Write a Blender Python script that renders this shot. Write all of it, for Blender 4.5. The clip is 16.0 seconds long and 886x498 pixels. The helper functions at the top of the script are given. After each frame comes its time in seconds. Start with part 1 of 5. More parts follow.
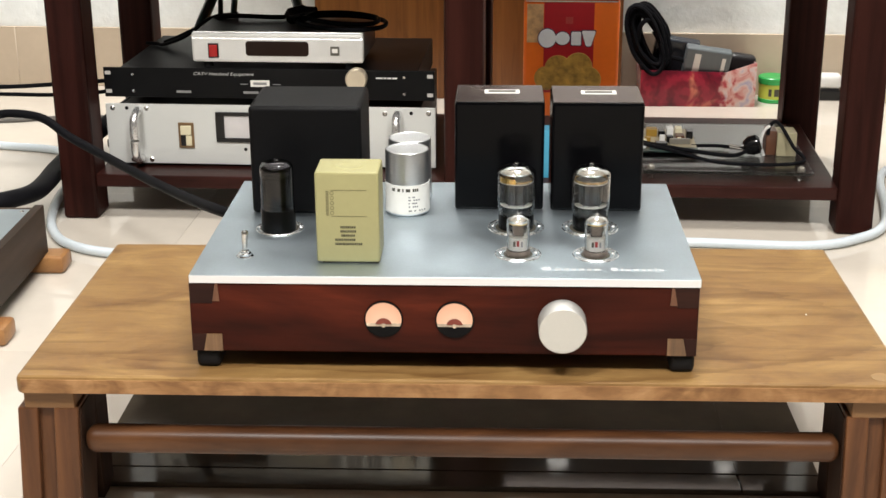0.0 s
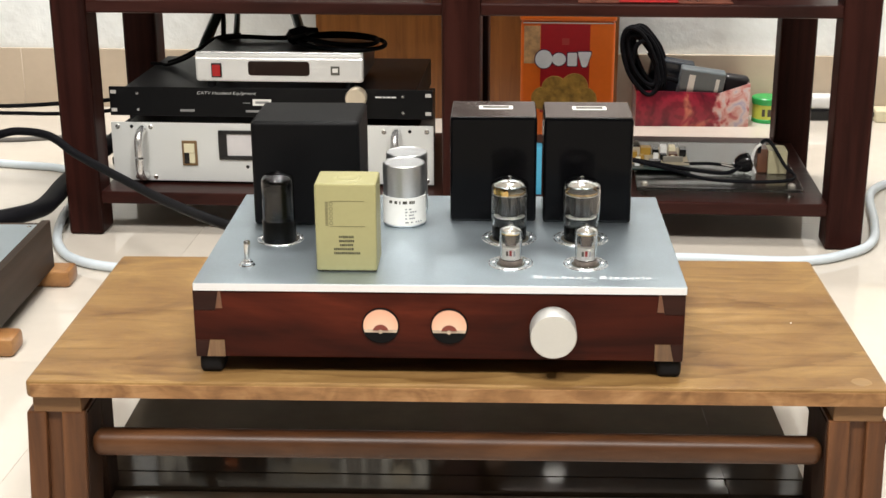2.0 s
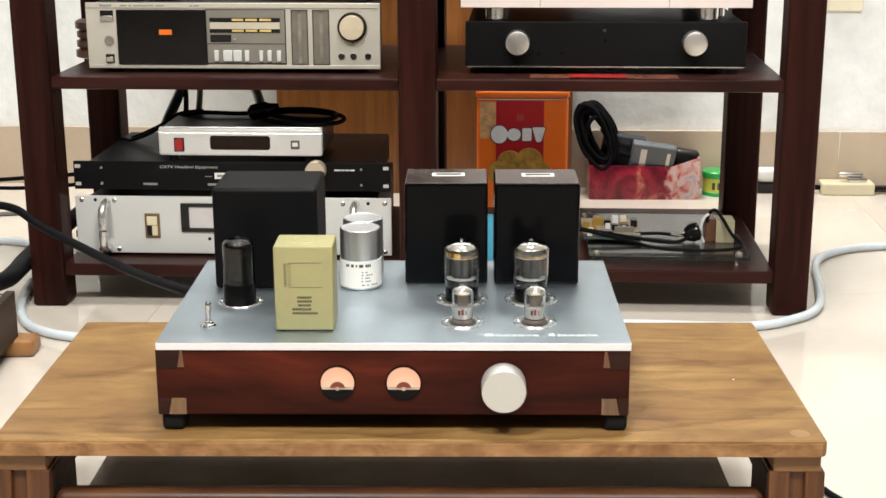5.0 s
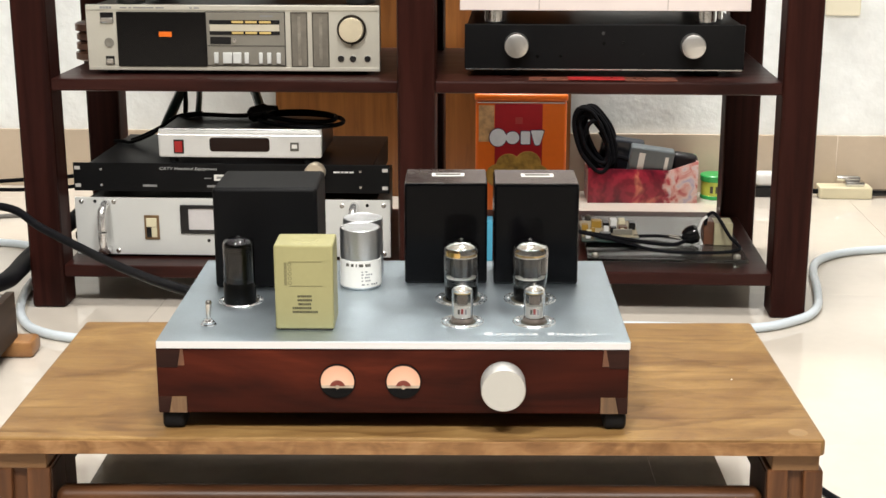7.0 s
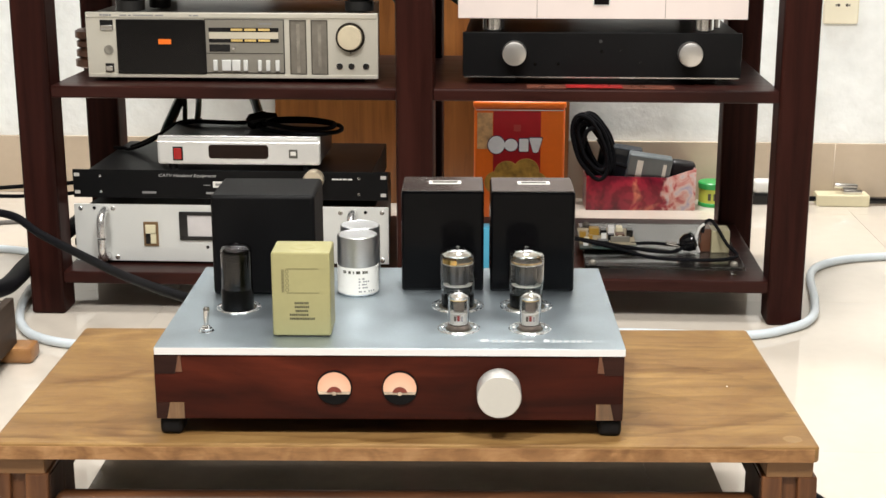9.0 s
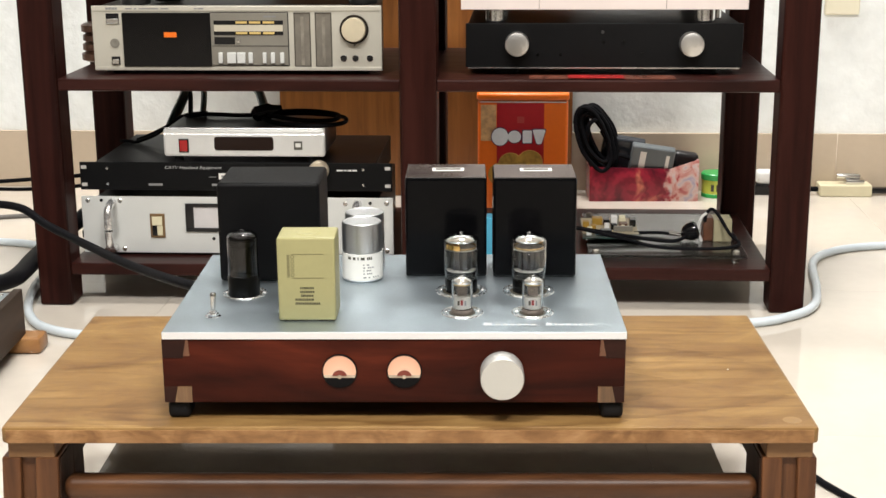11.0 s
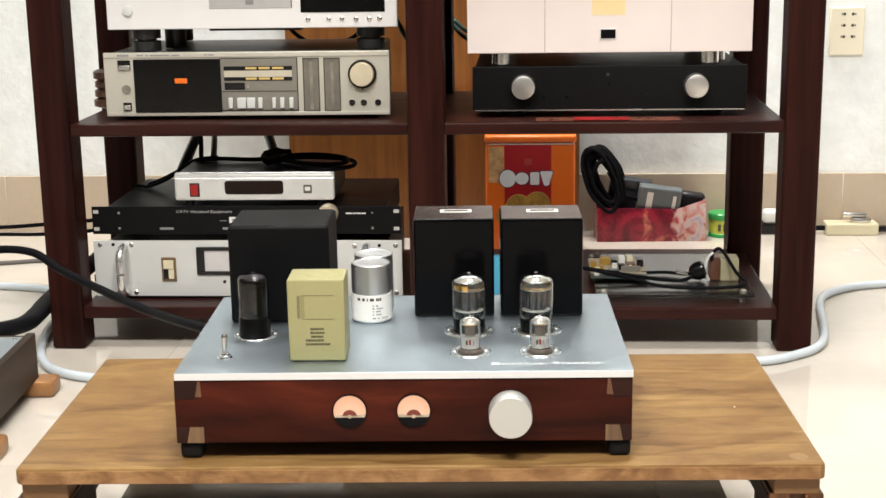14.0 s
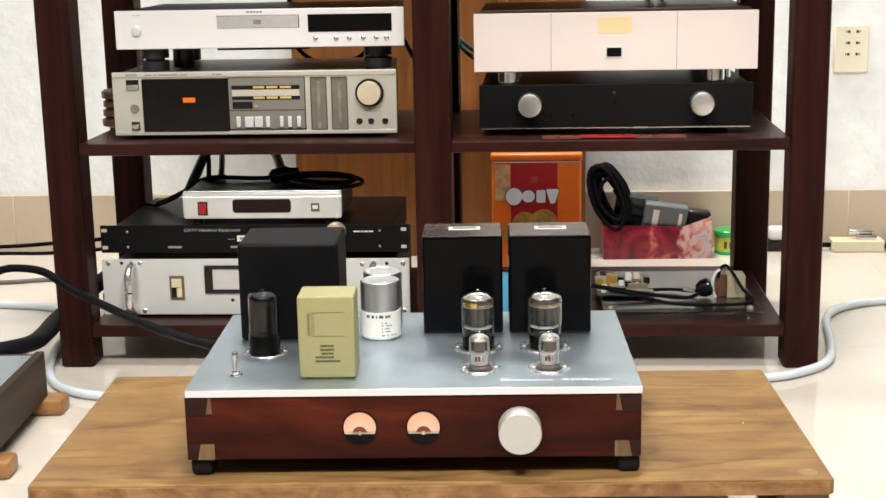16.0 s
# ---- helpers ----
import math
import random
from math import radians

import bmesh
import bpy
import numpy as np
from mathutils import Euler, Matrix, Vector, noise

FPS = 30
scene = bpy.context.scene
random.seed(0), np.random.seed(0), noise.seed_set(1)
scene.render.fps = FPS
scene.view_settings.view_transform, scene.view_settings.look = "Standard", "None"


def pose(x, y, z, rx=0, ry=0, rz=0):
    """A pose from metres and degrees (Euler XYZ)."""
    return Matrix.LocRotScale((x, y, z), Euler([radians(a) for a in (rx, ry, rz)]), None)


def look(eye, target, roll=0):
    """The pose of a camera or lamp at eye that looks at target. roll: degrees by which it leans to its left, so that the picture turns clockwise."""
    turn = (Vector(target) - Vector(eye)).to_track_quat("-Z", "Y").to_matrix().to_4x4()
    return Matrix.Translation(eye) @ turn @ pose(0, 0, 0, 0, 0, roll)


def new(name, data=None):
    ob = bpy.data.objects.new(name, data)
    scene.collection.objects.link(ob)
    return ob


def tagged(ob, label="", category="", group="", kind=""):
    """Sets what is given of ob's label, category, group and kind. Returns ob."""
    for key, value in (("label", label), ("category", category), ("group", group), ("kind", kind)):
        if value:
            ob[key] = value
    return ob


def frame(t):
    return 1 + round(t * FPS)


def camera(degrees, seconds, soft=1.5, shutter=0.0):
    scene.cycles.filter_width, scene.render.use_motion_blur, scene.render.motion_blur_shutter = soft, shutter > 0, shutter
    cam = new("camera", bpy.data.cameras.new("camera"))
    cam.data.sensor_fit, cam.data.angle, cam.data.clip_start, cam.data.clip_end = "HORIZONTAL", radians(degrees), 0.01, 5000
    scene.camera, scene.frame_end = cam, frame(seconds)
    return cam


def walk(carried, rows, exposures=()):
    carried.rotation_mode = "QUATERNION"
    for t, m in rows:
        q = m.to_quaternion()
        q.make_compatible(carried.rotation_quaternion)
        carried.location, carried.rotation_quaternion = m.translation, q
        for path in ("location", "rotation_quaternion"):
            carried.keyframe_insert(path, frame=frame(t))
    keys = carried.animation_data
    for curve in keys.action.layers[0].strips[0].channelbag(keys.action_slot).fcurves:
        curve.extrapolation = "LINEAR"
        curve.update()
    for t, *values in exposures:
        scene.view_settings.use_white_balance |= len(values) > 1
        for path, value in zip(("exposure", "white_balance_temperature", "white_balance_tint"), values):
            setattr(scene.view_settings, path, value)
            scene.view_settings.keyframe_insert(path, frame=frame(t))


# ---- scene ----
cam = camera(34.7, 16.0)
PATH = [
    (0, (0.061, -1.912, 0.648), (-0.094, -0.034, -0.022), -0.3),
    (0.5, (0.06, -1.914, 0.648), (-0.102, -0.038, -0.026), -0.7),
    (1, (0.067, -1.922, 0.649), (-0.092, -0.043, -0.018), -0.7),
    (1.5, (0.069, -1.942, 0.65), (-0.088, -0.058, -0.002), -0.4),
    (2, (0.07, -1.955, 0.65), (-0.088, -0.066, 0.012), -0.3),
    (2.5, (0.071, -1.976, 0.652), (-0.096, -0.079, 0.041), -0.2),
    (3, (0.074, -1.984, 0.657), (-0.097, -0.079, 0.073), -0.1),
    (3.5, (0.075, -1.989, 0.659), (-0.077, -0.078, 0.088), -0.3),
    (4, (0.078, -1.996, 0.652), (-0.058, -0.081, 0.092), -0.6),
    (4.5, (0.081, -2.004, 0.651), (-0.04, -0.084, 0.106), -0.5),
    (5, (0.082, -2.007, 0.647), (-0.026, -0.081, 0.119), -0.2),
    (5.2, (0.082, -2.008, 0.6465), (-0.0235, -0.081, 0.1255), -0.2),
    (7.5, (0.08, -2.015, 0.642), (-0.025, -0.086, 0.122), -0.0),
    (8, (0.082, -2.017, 0.642), (-0.024, -0.088, 0.124), 0.1),
    (8.5, (0.081, -2.018, 0.643), (-0.025, -0.088, 0.133), 0.1),
    (9, (0.084, -2.02, 0.645), (-0.021, -0.089, 0.134), 0.0),
    (9.5, (0.084, -2.021, 0.643), (-0.028, -0.093, 0.123), -0.2),
    (12, (0.09, -2.05, 0.638), (-0.02, -0.118, 0.133), -0.6),
    (12.5, (0.091, -2.051, 0.639), (-0.02, -0.117, 0.142), -0.8),
    (13, (0.092, -2.051, 0.64), (-0.023, -0.113, 0.158), -0.8),
    (13.5, (0.09, -2.054, 0.641), (-0.032, -0.113, 0.172), -0.6),
    (14, (0.09, -2.056, 0.641), (-0.037, -0.113, 0.185), -0.9),
    (14.5, (0.086, -2.059, 0.64), (-0.05, -0.114, 0.197), -0.9),
    (15, (0.084, -2.06, 0.641), (-0.059, -0.114, 0.199), -0.7),
    (15.5, (0.085, -2.063, 0.641), (-0.056, -0.117, 0.203), -0.9),
    (16, (0.086, -2.063, 0.641), (-0.047, -0.115, 0.211), -1.1),
]
walk(cam, [(t, look(eye, aim, roll)) for t, eye, aim, roll in PATH])

# ---- light ----
world = bpy.data.worlds.new("world")
world.use_nodes = True
world.node_tree.nodes["Background"].inputs[0].default_value = (1.0, 0.97, 0.92, 1)
world.node_tree.nodes["Background"].inputs[1].default_value = 0.1
scene.world = world
scene.view_settings.exposure = -0.03


def area(name, x, y, z, sx, sy, power, colour=(1.0, 0.97, 0.93), tilt=0):
    d = bpy.data.lights.new(name, "AREA")
    d.shape, d.size, d.size_y, d.energy, d.color = "RECTANGLE", sx, sy, power, colour
    o = new(name, d)
    o.matrix_world = pose(x, y, z, tilt)
    return o


area("unseen_ceiling_light", 0.80, -2.40, 2.62, 0.50, 0.50, 82)
area("unseen_ceiling_light", -0.62, -2.25, 2.62, 0.50, 0.50, 82)
area("unseen_ceiling_light", 0.10, -0.40, 2.62, 0.50, 0.50, 38)
# unseen light added close to the wall to brighten the wall behind the rack
area("unseen_ceiling_light", -0.02, 0.58, 2.62, 0.45, 0.45, 78)


# ---- materials ----
def nodes(name):
    m = bpy.data.materials.new(name)
    m.use_nodes = True
    t = m.node_tree
    return m, t, t.nodes["Principled BSDF"]


def link(t, a, b):
    t.links.new(a, b)


def coords(t, scale=(1, 1, 1), shift=False):
    c = t.nodes.new("ShaderNodeTexCoord")
    mp = t.nodes.new("ShaderNodeMapping")
    mp.inputs["Scale"].default_value = scale
    link(t, c.outputs["Object"], mp.inputs["Vector"])
    if shift:
        o = t.nodes.new("ShaderNodeObjectInfo")
        k = t.nodes.new("ShaderNodeMath")
        k.operation = "MULTIPLY"
        k.inputs[1].default_value = 37.0
        link(t, o.outputs["Random"], k.inputs[0])
        link(t, k.outputs[0], mp.inputs["Location"])
    return mp.outputs[0]


def noise_tex(t, vec, scale, detail=4, rough=0.55, distort=0.0):
    n = t.nodes.new("ShaderNodeTexNoise")
    n.inputs["Scale"].default_value, n.inputs["Detail"].default_value = scale, detail
    n.inputs["Roughness"].default_value, n.inputs["Distortion"].default_value = rough, distort
    link(t, vec, n.inputs["Vector"])
    return n.outputs["Fac"]


def ramp(t, fac, stops):
    r = t.nodes.new("ShaderNodeValToRGB")
    while len(r.color_ramp.elements) < len(stops):
        r.color_ramp.elements.new(0.5)
    for e, (p, c) in zip(r.color_ramp.elements, stops):
        e.position = p
        e.color = (*c, 1) if len(c) == 3 else c
    link(t, fac, r.inputs["Fac"])
    return r.outputs["Color"]


def tone(c, k):
    return tuple(min(1.0, v * k) for v in c)


def mult(t, a, b, fac=1.0):
    x = t.nodes.new("ShaderNodeMix")
    x.data_type, x.blend_type = "RGBA", "MULTIPLY"
    x.inputs["Factor"].default_value = fac
    link(t, a, x.inputs["A"])
    link(t, b, x.inputs["B"])
    return x.outputs["Result"]


def bump(t, p, height, strength, distance=0.001):
    b = t.nodes.new("ShaderNodeBump")
    b.inputs["Strength"].default_value, b.inputs["Distance"].default_value = strength, distance
    link(t, height, b.inputs["Height"])
    link(t, b.outputs[0], p.inputs["Normal"])


def surf(name, colour, rough=0.5, metal=0.0, var=0.12, big=6, fine=90, relief=0.1, spec=0.5, coat=0.0, shift=False, rvar=0.1, depth=0.001):
    m, t, p = nodes(name)
    v = coords(t, shift=shift)
    a, b = noise_tex(t, v, big, 3), noise_tex(t, v, fine, 5)
    ca = ramp(t, a, ((0.25, tone(colour, 1 - var)), (0.75, tone(colour, 1 + var))))
    cb = ramp(t, b, ((0.3, (1 - var, 1 - var, 1 - var)), (0.7, (1, 1, 1))))
    link(t, mult(t, ca, cb, 0.7), p.inputs["Base Color"])
    r = t.nodes.new("ShaderNodeMapRange")
    r.inputs["To Min"].default_value, r.inputs["To Max"].default_value = max(0.02, rough - rvar), min(1, rough + rvar)
    link(t, a, r.inputs["Value"])
    link(t, r.outputs[0], p.inputs["Roughness"])
    p.inputs["Metallic"].default_value = metal
    p.inputs["Specular IOR Level"].default_value = spec
    p.inputs["Coat Weight"].default_value = coat
    p.inputs["Coat Roughness"].default_value = 0.1
    if relief:
        bump(t, p, b, relief, depth)
    return m


def wood(name, dark, mid, light, rough=0.4, grain=(3, 45, 45), figure=2.2, coat=0.0, relief=0.15, shift=True, spec=0.5):
    m, t, p = nodes(name)
    v = coords(t, grain, shift)
    w = coords(t, (grain[0] * 0.5, grain[1] * 0.16, grain[2] * 0.16), shift)
    a = noise_tex(t, v, 3.0, 8, 0.62, 0.8)
    b = noise_tex(t, w, figure, 4, 0.5, 1.6)
    ca = ramp(t, b, ((0.28, dark), (0.5, mid), (0.72, light)))
    cb = ramp(t, a, ((0.3, (0.62, 0.58, 0.55)), (0.52, (1, 1, 1)), (0.8, (1.0, 0.97, 0.93))))
    link(t, mult(t, ca, cb, 0.75), p.inputs["Base Color"])
    r = t.nodes.new("ShaderNodeMapRange")
    r.inputs["To Min"].default_value, r.inputs["To Max"].default_value = rough - 0.08, rough + 0.12
    link(t, a, r.inputs["Value"])
    link(t, r.outputs[0], p.inputs["Roughness"])
    p.inputs["Coat Weight"].default_value = coat
    p.inputs["Coat Roughness"].default_value = 0.15
    p.inputs["Specular IOR Level"].default_value = spec
    bump(t, p, a, relief, 0.0006)
    return m


def glass(name, tint=(1, 1, 1), rough=0.0, ior=1.45):
    m, t, p = nodes(name)
    p.inputs["Base Color"].default_value = (*tint, 1)
    p.inputs["Transmission Weight"].default_value = 1.0
    p.inputs["Roughness"].default_value = rough
    p.inputs["IOR"].default_value = ior
    return m


def glow(name, colour, power, base=(0.8, 0.5, 0.35)):
    m, t, p = nodes(name)
    p.inputs["Base Color"].default_value = (*base, 1)
    p.inputs["Emission Color"].default_value = (*colour, 1)
    p.inputs["Emission Strength"].default_value = power
    p.inputs["Roughness"].default_value = 0.3
    return m


BLACK = surf("black_enamel", (0.0025, 0.0025, 0.003), 0.5, relief=0.2, fine=600, var=0.2, spec=0.12)
GLOSSBLACK = surf("gloss_black", (0.008, 0.008, 0.009), 0.12, relief=0.01, var=0.2, spec=0.4)
BLACKMETAL = surf("black_anodised", (0.0055, 0.0055, 0.006), 0.42, relief=0.08, fine=400, var=0.2, spec=0.15)
LACQUER = surf("black_lacquer", (0.0025, 0.0025, 0.003), 0.16, relief=0.01, var=0.2, spec=0.075, rvar=0.03)
POLISHED = surf("brown_sheen_lid", (0.050, 0.040, 0.036), 0.24, relief=0.01, var=0.25, big=20, spec=0.95, rvar=0.10)
RUBBER = surf("black_rubber", (0.008, 0.008, 0.009), 0.6, relief=0.2, fine=300, spec=0.2)
CABLE_BLACK = surf("black_cable", (0.0065, 0.0065, 0.008), 0.55, relief=0.2, fine=350, spec=0.05)
CABLE_WHITE = surf("white_cable", (0.62, 0.69, 0.74), 0.35, var=0.06)
CABLE_GREEN = surf("green_cable", (0.014, 0.062, 0.050), 0.35)
ALU = surf("brushed_aluminium", (0.44, 0.51, 0.555), 0.44, 1.0, var=0.09, big=16, fine=500, relief=0.05, rvar=0.12)
SILVER = surf("silver_face", (0.72, 0.735, 0.715), 0.4, 0.22, var=0.05, fine=500, relief=0.04)
WHITEFACE = surf("pale_silver_face", (0.83, 0.815, 0.81), 0.4, 0.1, var=0.03, fine=500, relief=0.03)
PINKFACE = surf("rose_silver_face", (0.83, 0.735, 0.70), 0.4, 0.1, var=0.03, fine=500, relief=0.03)
CHAMPAGNE = surf("champagne_face", (0.605, 0.580, 0.500), 0.4, 0.33, var=0.06, fine=400, relief=0.04)
CHROME = surf("chrome", (0.88, 0.88, 0.89), 0.11, 1.0, var=0.05, relief=0.0, rvar=0.03)
HANDLE = surf("worn_chrome", (0.80, 0.80, 0.80), 0.24, 0.85, var=0.06, relief=0.0, rvar=0.06)
NICKEL = surf("satin_nickel", (0.7, 0.69, 0.67), 0.25, 1.0, var=0.08, relief=0.02)
BRASS = surf("champagne_brass", (0.80, 0.70, 0.54), 0.34, 0.6, var=0.06, relief=0.03)
KNOB = surf("satin_knob", (0.60, 0.60, 0.575), 0.5, 0.75, var=0.03, fine=400, relief=0.03)
WHITEPAINT = surf("white_print", (0.75, 0.75, 0.73), 0.5, var=0.05)
GREYPRINT = surf("grey_print", (0.24, 0.24, 0.24), 0.5, var=0.05)
DARKPRINT = surf("dark_print", (0.06, 0.055, 0.04), 0.6, var=0.1)
LABEL = surf("paper_label", (0.78, 0.77, 0.73), 0.55, var=0.05)
YELLOWLABEL = surf("yellow_label", (0.84, 0.66, 0.36), 0.55, var=0.06)
CREAM = surf("cream_plastic", (0.72, 0.66, 0.46), 0.4, var=0.05)
OLIVE = surf("olive_cream_paint", (0.32, 0.30, 0.14), 0.42, var=0.06, big=14, fine=160, relief=0.06)
REDPLASTIC = surf("red_rocker", (0.36, 0.012, 0.012), 0.25, var=0.05)
ORANGE = surf("orange_plastic", (0.88, 0.175, 0.012), 0.35, var=0.08)
BLUE = surf("blue_sleeve", (0.06, 0.33, 0.5), 0.35, var=0.06)
GREENPL = surf("green_plastic", (0.03, 0.35, 0.08), 0.3, var=0.08)
YELLOWGREEN = surf("yellow_green_print", (0.5, 0.55, 0.08), 0.4, var=0.15)
PCB = surf("green_circuit_board", (0.016, 0.042, 0.034), 0.35, var=0.2, big=60)
DARKGLASS = surf("dark_window", (0.006, 0.0055, 0.0055), 0.08, relief=0, var=0.1, rvar=0.02, spec=0.22)
GREYPANEL = surf("grey_panel", (0.25, 0.235, 0.20), 0.4, 0.3, var=0.08)
ADAPTER = surf("grey_adapter", (0.13, 0.15, 0.16), 0.35, var=0.15)
GLASS = glass("clear_glass")
SMOKE = glass("smoked_glass", (0.24, 0.235, 0.25))
ACRYLIC = glass("clear_acrylic", (0.90, 0.92, 0.91), 0.12, 1.40)


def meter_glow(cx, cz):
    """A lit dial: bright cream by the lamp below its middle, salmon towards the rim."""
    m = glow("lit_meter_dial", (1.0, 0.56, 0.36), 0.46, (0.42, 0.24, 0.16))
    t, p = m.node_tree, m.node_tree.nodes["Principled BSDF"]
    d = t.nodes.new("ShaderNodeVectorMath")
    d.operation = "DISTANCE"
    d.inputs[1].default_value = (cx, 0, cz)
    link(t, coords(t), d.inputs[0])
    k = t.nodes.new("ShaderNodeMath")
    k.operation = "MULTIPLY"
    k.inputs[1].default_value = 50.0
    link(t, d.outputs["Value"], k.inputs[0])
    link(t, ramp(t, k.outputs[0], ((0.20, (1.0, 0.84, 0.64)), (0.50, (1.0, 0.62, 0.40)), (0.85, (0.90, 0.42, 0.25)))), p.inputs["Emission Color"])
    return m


def teak():
    """Honey-brown boards: soft clouds, a few long wandering growth lines round two hearts, dark smudges and fine pores."""
    m, t, p = nodes("teak_top")

    def hearts(cx, cy, scale, stretch, strength, width):
        """Long nested growth lines about one heart."""
        v = t.nodes.new("ShaderNodeMapping")
        v.inputs["Location"].default_value = (-cx * stretch, -cy, 0)
        v.inputs["Scale"].default_value = (stretch, 1.0, 0.3)
        link(t, t.nodes.new("ShaderNodeTexCoord").outputs["Object"], v.inputs["Vector"])
        w = t.nodes.new("ShaderNodeTexWave")
        w.wave_type, w.rings_direction, w.wave_profile = "RINGS", "Z", "SAW"
        for key, value in (("Scale", scale), ("Distortion", 5.5), ("Detail", 4.0), ("Detail Scale", 1.5), ("Detail Roughness", 0.6)):
            w.inputs[key].default_value = value
        link(t, v.outputs[0], w.inputs["Vector"])
        k = 1 - strength
        return ramp(t, w.outputs["Fac"], ((0.0, (1, 1, 1)), (1 - width, (1, 1, 1)), (0.985, (k, k * 0.92, k * 0.84)), (1.0, (1, 1, 1))))

    mott = noise_tex(t, coords(t, (0.8, 1.5, 1.5)), 11.0, 6, 0.62, 0.9)
    base = ramp(t, mott, ((0.26, (0.122, 0.060, 0.022)), (0.42, (0.202, 0.110, 0.040)), (0.58, (0.262, 0.154, 0.055)), (0.76, (0.368, 0.228, 0.088))))
    lines = mult(t, hearts(0.69, 0.10, 12.0, 0.13, 0.28, 0.34), hearts(0.02, 0.12, 12.0, 0.22, 0.30, 0.32), 1.0)
    fade = noise_tex(t, coords(t, (0.9, 2.0, 2.0)), 5.0, 3, 0.5, 0.6)
    mask = ramp(t, fade, ((0.38, (1, 1, 1)), (0.60, (0.08, 0.08, 0.08))))
    keep = t.nodes.new("ShaderNodeMix")
    keep.data_type = "RGBA"
    link(t, mask, keep.inputs["Factor"])
    link(t, lines, keep.inputs[7])
    keep.inputs[6].default_value = (1, 1, 1, 1)
    smudge = ramp(t, noise_tex(t, coords(t, (1.2, 3.2, 3.2)), 8.0, 5, 0.6, 1.4), ((0.27, (0.56, 0.49, 0.42)), (0.40, (1, 1, 1))))
    specks = ramp(t, noise_tex(t, coords(t, (60, 120, 120)), 2.2, 3, 0.7), ((0.26, (0.62, 0.56, 0.50)), (0.38, (1, 1, 1))))
    pores = noise_tex(t, coords(t, (11, 210, 210)), 3.0, 5, 0.65)
    fine = ramp(t, pores, ((0.30, (0.70, 0.65, 0.60)), (0.52, (1, 1, 1))))
    streak = ramp(t, noise_tex(t, coords(t, (1.6, 26, 26)), 3.0, 5, 0.6, 0.5), ((0.30, (0.80, 0.76, 0.71)), (0.54, (1, 1, 1)), (0.78, (1.0, 0.98, 0.95))))
    c = mult(t, mult(t, mult(t, base, keep.outputs[2], 1.0), smudge, 0.45), streak, 0.3)
    link(t, mult(t, mult(t, c, specks, 0.45), fine, 0.5), p.inputs["Base Color"])
    r = t.nodes.new("ShaderNodeMapRange")
    r.inputs["To Min"].default_value, r.inputs["To Max"].default_value = 0.34, 0.55
    link(t, mott, r.inputs["Value"])
    link(t, r.outputs[0], p.inputs["Roughness"])
    p.inputs["Specular IOR Level"].default_value = 0.3
    bump(t, p, pores, 0.2, 0.0004)
    return m


TEAK = teak()
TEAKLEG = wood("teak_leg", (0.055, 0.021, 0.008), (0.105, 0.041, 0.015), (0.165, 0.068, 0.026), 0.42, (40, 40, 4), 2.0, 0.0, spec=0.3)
TEAKCAP = wood("teak_cap", (0.13, 0.064, 0.026), (0.20, 0.105, 0.044), (0.27, 0.148, 0.066), 0.45, (4, 40, 40), 2.0, 0.0, spec=0.3)
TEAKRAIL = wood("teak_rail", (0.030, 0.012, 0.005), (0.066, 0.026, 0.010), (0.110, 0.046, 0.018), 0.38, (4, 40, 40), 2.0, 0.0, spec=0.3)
ROSEWOOD = wood("rosewood", (0.012, 0.0028, 0.0018), (0.044, 0.0076, 0.0036), (0.094, 0.0165, 0.0072), 0.31, (2.2, 34, 34), 2.4, 0.0, spec=0.09)
DARKCORNER = wood("dark_corner_wood", (0.010, 0.003, 0.002), (0.020, 0.006, 0.004), (0.032, 0.010, 0.006), 0.4, (3, 50, 50), 2.4, 0.0, spec=0.15)
RUBBEDEND = wood("rubbed_end_grain", (0.075, 0.026, 0.011), (0.125, 0.047, 0.020), (0.18, 0.075, 0.032), 0.4, (40, 40, 8), 2.5, 0.1)
ENDGRAIN = wood("pale_end_grain", (0.085, 0.042, 0.017), (0.15, 0.078, 0.033), (0.21, 0.115, 0.05), 0.4, (40, 40, 8), 2.5, 0.2)
MAHOGANY = wood("dark_mahogany", (0.013, 0.0036, 0.0027), (0.026, 0.0070, 0.0051), (0.037, 0.0105, 0.0077), 0.42, (30, 30, 2.5), 2.0, 0.0, spec=0.09)
MAHOGANY_H = wood("dark_mahogany_board", (0.015, 0.0042, 0.0032), (0.029, 0.0080, 0.0060), (0.041, 0.0120, 0.009), 0.36, (2.5, 30, 30), 2.0, 0.0, spec=0.16)
GOLDWOOD = wood("golden_door_wood", (0.185, 0.066, 0.014), (0.24, 0.091, 0.020), (0.30, 0.121, 0.029), 0.35, (26, 26, 2), 2.0, 0.2)
BLOCKWOOD = wood("beech_block", (0.22, 0.095, 0.030), (0.31, 0.145, 0.048), (0.40, 0.205, 0.075), 0.4, (10, 30, 30), 2.0, 0.1)
GREYWOOD = wood("grey_brown_wood", (0.030, 0.020, 0.014), (0.052, 0.034, 0.024), (0.078, 0.053, 0.038), 0.5, (30, 3, 30), 2.0, 0.0, spec=0.12)
BROWNWOOD = wood("turned_brown_wood", (0.08, 0.03, 0.015), (0.13, 0.055, 0.03), (0.19, 0.09, 0.05), 0.35, (20, 20, 4), 2.0, 0.2)
TILE = surf("polished_tile", (0.610, 0.556, 0.484), 0.03, var=0.05, big=3.0, fine=40, relief=0.0, coat=0.0, shift=True, rvar=0.015)
